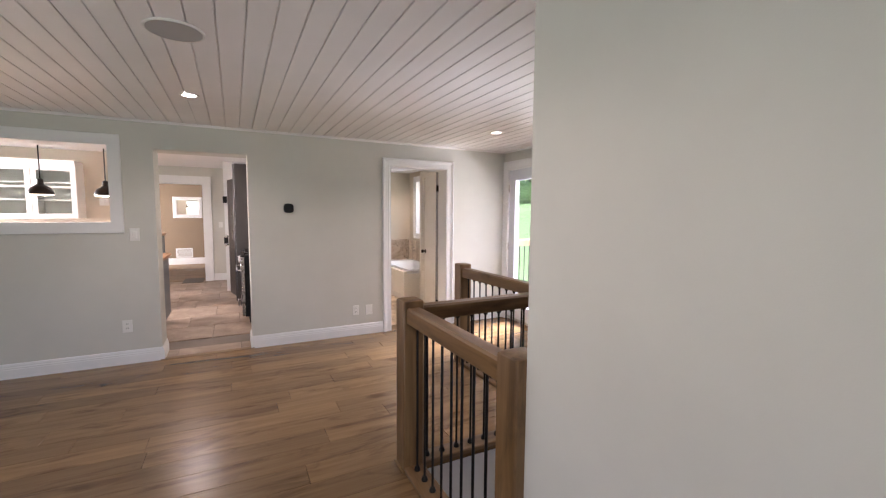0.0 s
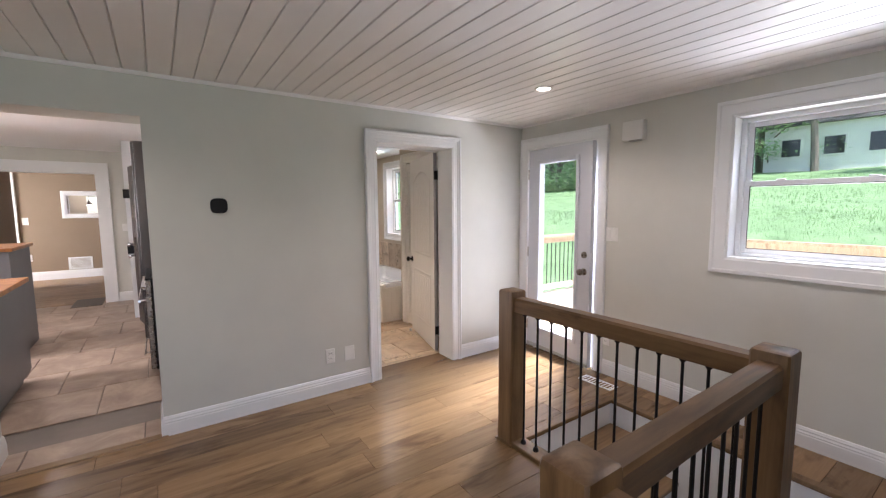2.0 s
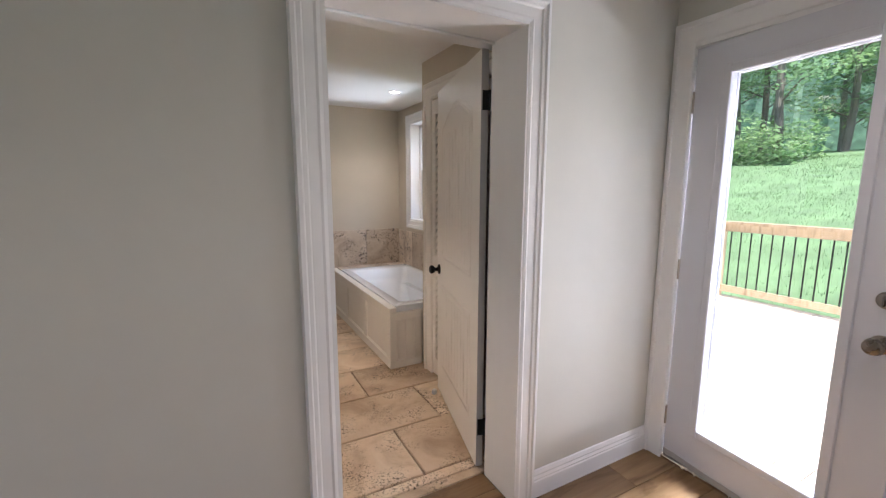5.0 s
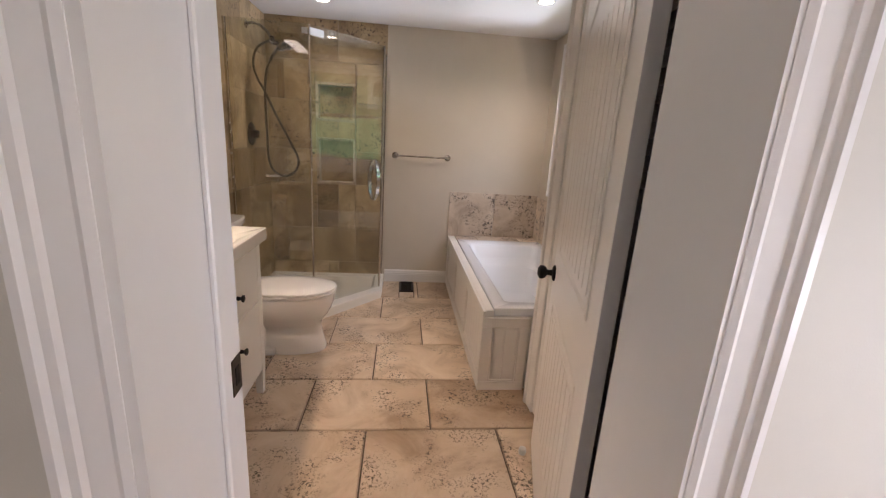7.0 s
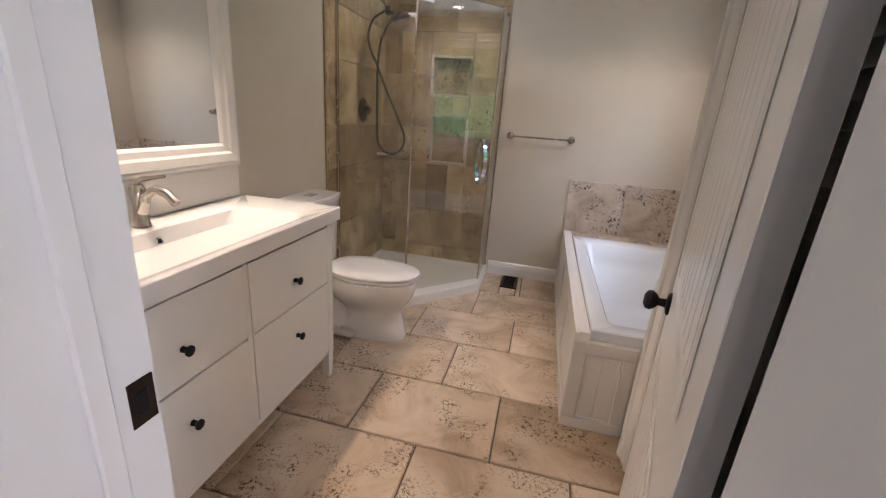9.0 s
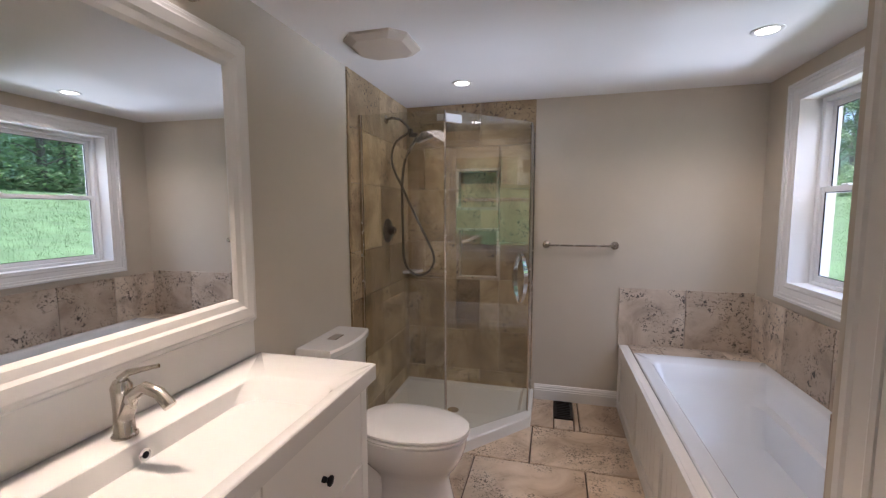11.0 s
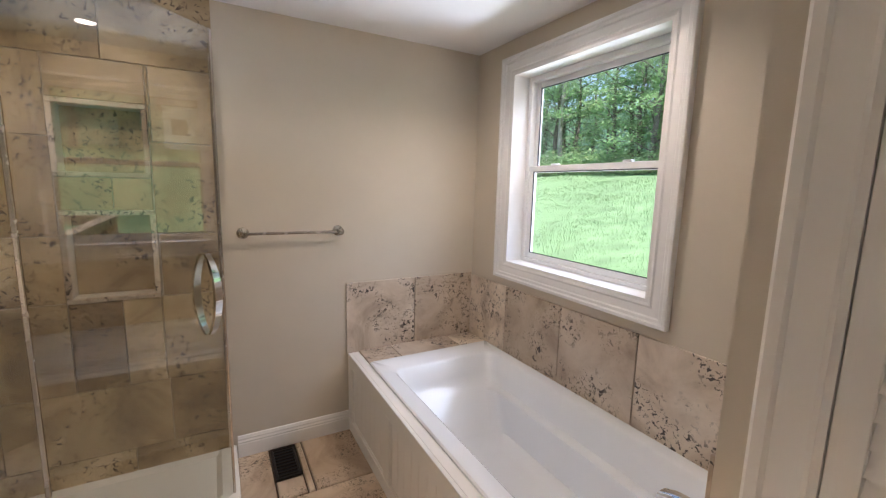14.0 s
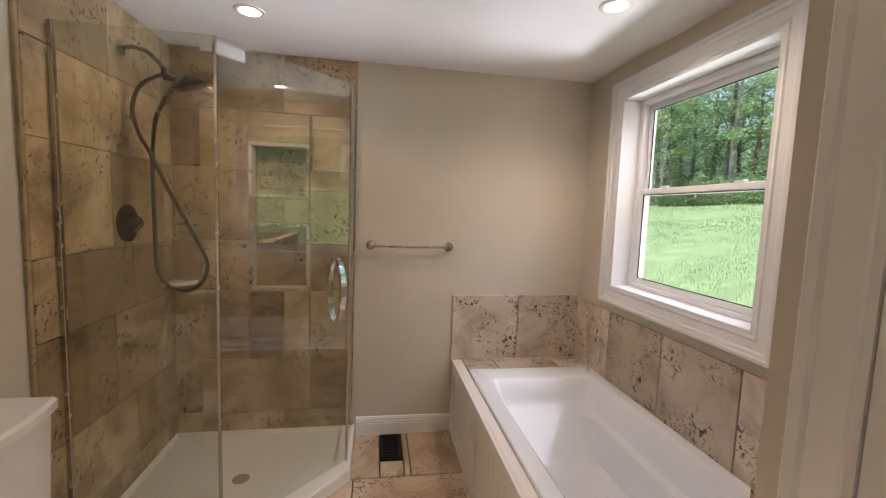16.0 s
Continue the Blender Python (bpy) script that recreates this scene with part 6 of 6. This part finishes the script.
# trees: tapered trunk, limbs, and leaves in clumps
def tree_kind(seed, height, spread, bark, low, leaf):
    rr = random.Random(seed)
    t = thing("tree", (0, 0, 0), "leafy green tree at the edge of the woods", "tree", "woodland trees")
    bm = bmesh.new()
    lean = rr.uniform(-0.4, 0.4)
    trunk = [(lean * (z / height) ** 2 + 0.1 * math.sin(z), 0.1 * math.cos(z * 0.8), z) for z in [height * k / 8 for k in range(9)]]
    sweep(bm, [(x, y, z - 0.3) for x, y, z in trunk], [0.19 * (1 - 0.85 * k / 8) + 0.01 for k in range(9)], 9)
    tips = []
    for k in range(16):
        z = height * (low + (0.97 - low) * k / 15)
        a = k * 2.4 + rr.uniform(-0.4, 0.4)
        l = spread * (0.45 + 0.55 * math.sin(math.pi * min(1, (k + 3) / 17))) * rr.uniform(0.75, 1.15)
        i = min(7, int(z / height * 8))
        o = Vector(trunk[i])
        o.z = z
        m = o + Vector((math.cos(a) * l * 0.5, math.sin(a) * l * 0.5, l * 0.28))
        e = o + Vector((math.cos(a) * l, math.sin(a) * l, l * 0.30))
        sweep(bm, [o, m, e], [0.05, 0.03, 0.012], 6)
        tips += [m, e, (m + e) / 2 + Vector((rr.uniform(-0.4, 0.4), rr.uniform(-0.4, 0.4), 0.3))]
    part("trunk", bm, bark, t, "", True)
    vs, fs = [], []
    for c in tips:
        for _ in range(70):
            g = Vector((rr.gauss(0, 0.52), rr.gauss(0, 0.52), rr.gauss(0, 0.17)))
            p = c + g
            u = Vector((rr.uniform(-1, 1), rr.uniform(-1, 1), rr.uniform(-0.35, 0.35))).normalized()
            v = u.cross(Vector((rr.uniform(-0.5, 0.5), rr.uniform(-0.5, 0.5), 1))).normalized()
            s = rr.uniform(0.07, 0.15)
            i = len(vs)
            vs += [tuple(p - u * s), tuple(p + v * s * 0.6), tuple(p + u * s), tuple(p - v * s * 0.6)]
            fs.append((i, i + 1, i + 2, i + 3))
    me = bpy.data.meshes.new("crown")
    me.from_pydata(vs, [], fs)
    me.materials.append(leaf)
    ob = new("crown", me)
    ob.parent = t
    return t


kinds = [tree_kind(11, 9.0, 2.6, M_BARK, 0.12, M_LEAF), tree_kind(12, 11.0, 2.4, M_PALEBARK, 0.30, M_LEAF), tree_kind(13, 8.0, 2.9, M_BARK, 0.05, M_LEAFDARK), tree_kind(14, 12.0, 3.0, M_BARK, 0.22, M_LEAFDARK)]
rng = random.Random(7)
spots = []
for row, (xr, n) in enumerate((((23.5, 26.5), 19), ((27, 30), 17), ((31, 36), 15))):
    for k in range(n):
        x = rng.uniform(*xr)
        y = 9 + 42 * (k + rng.uniform(0.1, 0.9)) / n
        if row < 2 and y < 13.0:
            x += 6
        spots.append((x, y, rng.choice((0, 1, 3) if row == 0 else (1, 2, 3))))
spots += [(27.0, 3.0, 0), (33.0, 1.0, 3), (38.0, 14.5, 3), (39.0, 10.0, 2), (39.0, 5.0, 3), (36.0, -4.0, 0)]
done = set()
for x, y, k in spots:
    m = pose(x, y, hill(x, y), 0, 0, rng.uniform(0, 360))
    if k in done:
        copy_thing(kinds[k], m)
    else:
        kinds[k].matrix_basis = m
        done.add(k)
rr = random.Random(21)
vs, fs = [], []
for _ in range(32000):
    x, y = rr.uniform(22.0, 25.5), rr.uniform(12.0, 52)
    top = 1.0 + 2.6 * abs(noise.noise(Vector((x * 0.7, y * 0.5, 3))))
    p = Vector((x, y, hill(x, y) + rr.uniform(0, top)))
    u = Vector((rr.uniform(-1, 1), rr.uniform(-1, 1), rr.uniform(-0.4, 0.4))).normalized()
    v = u.cross(Vector((rr.uniform(-0.5, 0.5), rr.uniform(-0.5, 0.5), 1))).normalized()
    s = rr.uniform(0.07, 0.15)
    i = len(vs)
    vs += [tuple(p - u * s), tuple(p + v * s * 0.6), tuple(p + u * s), tuple(p - v * s * 0.6)]
    fs.append((i, i + 1, i + 2, i + 3))
me = bpy.data.meshes.new("undergrowth")
me.from_pydata(vs, [], fs)
me.materials.append(M_LEAF)
tagged(new("undergrowth", me), "leafy undergrowth at the foot of the trees", "bushes", "", "stuff")
bm = bmesh.new()
for k in range(40):
    a0, a1 = -20 + k * 3.0, -20 + (k + 1) * 3.0 + 0.5
    h = 9 + 3.0 * noise.noise(Vector((k * 0.9, 0, 0)))
    box(bm, 54 + 2 * noise.noise(Vector((k * 1.3, 5, 0))), a0, 2.0, 58, a1, hill(54, a0) + h)
solid("backdrop", bm, M_FARWOOD, "dark mass of the woods behind the trees", "backdrop", "structure")

# neighbouring white house on the slope
hx, hy0, hy1 = 33.0, 6.4, 12.6
hz = hill(hx, 10) - 0.2
house = thing("house", (hx + 2, (hy0 + hy1) / 2, hz), "white house with dark windows on the slope", "house")
bm = bmesh.new()
box(bm, hx, hy0, hz, hx + 5, hy1, hz + 3.0)
part("wall", bm, M_SIDING, house)
bm = bmesh.new()
loft(bm, [[(hx - 0.4, y, hz + 2.95), (hx + 5.4, y, hz + 2.95), (hx + 2.5, y, hz + 5.0)] for y in (hy0 - 0.3, hy1 + 0.3)])
part("roof", bm, M_ROOF, house)
for y in (7.3, 9.2, 11.2):
    bm = bmesh.new()
    box(bm, hx - 0.06, y - 0.55, hz + 1.05, hx - 0.002, y + 0.55, hz + 2.25, 0.01)
    win = part("window", bm, M_SIDING, house)
    bm = bmesh.new()
    box(bm, hx - 0.08, y - 0.45, hz + 1.15, hx - 0.061, y + 0.45, hz + 2.15)
    part("pane", bm, M_DARKGLASS, win)

# ---- planks and tiles, piece by piece ----
cache = {}


def piece(name, x0, y0, z0, x1, y1, z1, mat, parent, bevel=0.003):
    """A bevelled block; alike blocks share one mesh."""
    key = (name, round(x1 - x0, 4), round(y1 - y0, 4), round(z1 - z0, 4), mat.name, bevel)
    if key not in cache:
        bm = bmesh.new()
        box(bm, 0, 0, 0, x1 - x0, y1 - y0, z1 - z0, bevel)
        cache[key] = mesh_of(name, bm, mat)
    ob = new(name, cache[key])
    ob.parent = parent
    ob.location = (x0, y0, z0)
    return ob


def clear_of(rects, hole):
    """Cuts a rectangle (a0, b0, a1, b1) out of a list of rectangles."""
    out = []
    for a0, b0, a1, b1 in rects:
        h0, k0, h1, k1 = max(a0, hole[0]), max(b0, hole[1]), min(a1, hole[2]), min(b1, hole[3])
        if h0 >= h1 or k0 >= k1:
            out.append((a0, b0, a1, b1))
            continue
        for r in ((a0, b0, h0, b1), (h1, b0, a1, b1), (h0, b0, h1, k0), (h0, k1, h1, b1)):
            if r[2] - r[0] > 0.012 and r[3] - r[1] > 0.012:
                out.append(r)
    return out


# hall planks run along the back wall
rng = random.Random(3)
PW = 0.187
WELL = [(1.27, -3.4, 3.40, 2.47), (2.36, 2.47, 3.40, 3.80), (1.20, -3.4, 1.32, 1.395)]
row = 0
y = BY0 - 0.002
while y > -3.4:
    x = -3.8 - rng.uniform(0, 1.0)
    while x < HX:
        l = rng.choice((0.9, 1.2, 1.2, 1.5, 1.8))
        a, b = max(x, -3.8), min(x + l, HX)
        if b - a > 0.03:
            rects = [(a, max(y - PW, -3.4), b, y)]
            for hole in WELL:
                rects = clear_of(rects, hole)
            for r in rects:
                piece("plank", r[0] + 0.0008, r[1] + 0.0008, -0.017, r[2] - 0.0008, r[3] - 0.0008, 0.0, M_PLANK, floor, 0.0018)
        x += l
    y -= PW
for k in range(2):
    piece("plank", 2.094, BY0 + k * 0.122, -0.017, 2.857, BY0 + 0.120 + k * 0.122, 0.0, M_PLANK, floor, 0.0018)

# bathroom floor, running bond
chips = random.Random(12)


def chipped(x0, y0, x1, y1):
    """A stone floor tile with an unevenly chiselled edge."""
    pts = []
    for (ax, ay), (bx, by) in (((x0, y0), (x1, y0)), ((x1, y0), (x1, y1)), ((x1, y1), (x0, y1)), ((x0, y1), (x0, y0))):
        n = max(2, round(math.hypot(bx - ax, by - ay) / 0.035))
        pts += [(ax + (bx - ax) * k / n, ay + (by - ay) * k / n) for k in range(n)]
    cx, cy = (x0 + x1) / 2, (y0 + y1) / 2
    rings = []
    for z, inset, wild in ((-0.013, 0.0, 0.0), (-0.005, 0.0, 0.0015), (-0.0015, 0.001, 0.0045), (0.0, 0.004, 0.004)):
        rings.append([(px + math.copysign(inset + chips.uniform(0, wild), cx - px), py + math.copysign(inset + chips.uniform(0, wild), cy - py), z) for px, py in pts])
    bm = bmesh.new()
    loft(bm, [[(px - x0, py - y0, pz) for px, py, pz in ring] for ring in rings], False, True)
    ob = new("tile", mesh_of("tile", bm, M_FLOORTILE))
    ob.parent = bath_floor
    ob.location = (x0, y0, 0)


TL, TW, J = 0.642, 0.4405, 0.007
ys = [6.424 + TW * k for k in range(-3, 6)]
for k, y0 in enumerate(ys):
    x = (1.958 if k % 2 == 1 else 2.284) - 3 * TL
    while x < BX:
        rects = [(max(x, 1.0), max(y0, BY1), min(x + TL, BX), min(y0 + TW, FY))]
        if rects[0][2] - rects[0][0] > 0.02 and rects[0][3] - rects[0][1] > 0.02:
            for r in clear_of(rects, (2.427, 8.332, 2.563, 8.613)):
                chipped(r[0] + J / 2, r[1] + J / 2, r[2] - J / 2, r[3] - J / 2)
        x += TL

for a, b in ((2.096, 2.281), (2.287, 2.92)):
    piece("tile", a, 5.416, -0.013, b, BY1, 0.0, M_FLOORTILE, bath_floor, 0.004)

# kitchen floor
y, k = BY1 - 0.26, 0
while y < 10.58:
    x = -3.8 - (0.3 if k % 2 else 0.0)
    while x < 0.78:
        r = (max(x, -3.8), max(y, BY0 + 0.04), min(x + 0.6, 0.78), min(y + 0.6, 10.58))
        if r[1] < BY1:
            r = (max(r[0], -0.305), r[1], min(r[2], 0.51), min(r[3], BY1))
        if r[2] - r[0] > 0.03 and r[3] - r[1] > 0.03:
            piece("tile", r[0] + 0.003, r[1] + 0.003, -0.013, r[2] - 0.003, r[3] - 0.003, 0.0, M_KTILE, kitchen_floor, 0.003)
        x += 0.6
    y += 0.6
    k += 1
y = 10.6
while y < 13.95:
    x = -3.8 - rng.uniform(0, 1)
    while x < 0.73:
        l = rng.choice((1.2, 1.5, 1.8))
        a, b = max(x, -3.8), min(x + l, 0.73)
        if b - a > 0.05:
            piece("plank", a + 0.001, y + 0.001, -0.017, b - 0.001, min(y + 0.2, 13.95) - 0.001, 0.0, M_STAIR, far_floor, 0.002)
        x += l
    y += 0.2

# shower wall tiles
tiles_n = thing("wall_tiling", (1.75, FY, 0.05), "brown travertine tiles on the shower end wall", "tiling", "", "structure")
tiles_w = thing("wall_tiling_side", (LX, 8.1, 0.05), "brown travertine tiles on the shower side wall", "tiling", "", "structure")


def wall_piece(axis, u0, z0, u1, z1, face, side, thick, mat, parent, base):
    e0, e1 = sorted((face, face + side * thick))
    if axis == "y":
        ob = piece("tile", u0, e0, z0, u1, e1, z1, mat, parent, 0.002)
    else:
        ob = piece("tile", e0, u0, z0, e1, u1, z1, mat, parent, 0.002)
    ob.location = Vector(ob.location) - Vector(base)


row, z = 0, 0.05
heights = [0.14, 0.33, 0.42, 0.30, 0.42, 0.33, 0.42, 0.3]
for row, h in enumerate(heights):
    z1 = min(z + h, BC - 0.002)
    x = LX - (0.46 if row % 2 else 0.0)
    while x < 2.255:
        w = 0.62
        r = [(max(x, LX + 0.013), z, min(x + w, 2.255), z1)]
        if r[0][2] - r[0][0] > 0.02 and z1 - z > 0.02:
            for hole in NICHES:
                r = clear_of(r, (hole[0] - 0.022, hole[2] - 0.022, hole[1] + 0.022, hole[3] + 0.022))
            for q in r:
                wall_piece("y", q[0] + 0.0015, q[1] + 0.0015, q[2] - 0.0015, q[3] - 0.0015, FY, -1, 0.012, M_SHOWERTILE, tiles_n, (1.75, FY, 0.05))
        x += w
    y = 7.63 - (0.30 if row % 2 else 0.0)
    while y < FY - 0.013:
        r = (max(y, 7.63), z, min(y + 0.45, FY - 0.0005), z1)
        if r[2] - r[0] > 0.02 and z1 - z > 0.02:
            wall_piece("x", r[0] + 0.0015, r[1] + 0.0015, r[2] - 0.0015, r[3] - 0.0015, LX, 1, 0.012, M_SHOWERTILE, tiles_w, (LX, 8.1, 0.05))
        y += 0.45
    z = z1
for x0, x1, z0, z1 in NICHES:
    for c in ((x0 - 0.022, z0 - 0.022, x1 + 0.022, z0), (x0 - 0.022, z1, x1 + 0.022, z1 + 0.022), (x0 - 0.022, z0, x0, z1), (x1, z0, x1 + 0.022, z1)):
        e = piece("edge_strip", c[0] + 0.0005, FY - 0.016, c[1] + 0.0005, c[2] - 0.0005, FY + 0.0875, c[3] - 0.0005, M_SPLASHTILE, tiles_n, 0.002)
        e.location = Vector(e.location) - Vector((1.75, FY, 0.05))
    e = piece("tile", x0 + 0.001, FY + 0.076, z0 + 0.001, x1 - 0.001, FY + 0.0875, z1 - 0.001, M_SHOWERTILE, tiles_n, 0.002)
    e.location = Vector(e.location) - Vector((1.75, FY, 0.05))
for q in ((7.612, 0.05, 7.629, BC - 0.003),):
    wall_piece("x", q[0], q[1], q[2], q[3], LX, 1, 0.013, M_SHOWERTILE, tiles_w, (LX, 8.1, 0.05))

# tiles round the tub
splash = thing("wall_splash", (3.4, FY, 0.5), "pitted cream travertine splash tiles round the bathtub", "tiling", "", "structure")
sb = (3.4, FY, 0.5)
STOP = 0.919
for a, b in ((2.879, 3.318), (3.322, BX - 0.013)):
    wall_piece("y", a, 0.488, b, STOP, FY, -1, 0.012, M_SPLASHTILE, splash, sb)
ends = [FY - 0.001, 8.239, 7.782, 7.337, 6.893, 6.737]
for b, a in zip(ends, ends[1:]):
    wall_piece("x", a + 0.002, 0.488, b - 0.002, STOP - 0.015, BX, -1, 0.012, M_SPLASHTILE, splash, sb)
for a, b in ((3.162, 3.44), (3.444, BX - 0.014)):
    wall_piece("y", a, 0.50, b, STOP, 6.722, 1, 0.012, M_SPLASHTILE, splash, sb)
for a, b in ((2.953, 3.15), (3.154, 3.55), (3.554, BX - 0.014)):
    e = piece("tile", a, 8.427, 0.45, b, FY - 0.013, 0.497, M_SPLASHTILE, splash, 0.002)
    e.location = Vector(e.location) - Vector(sb)
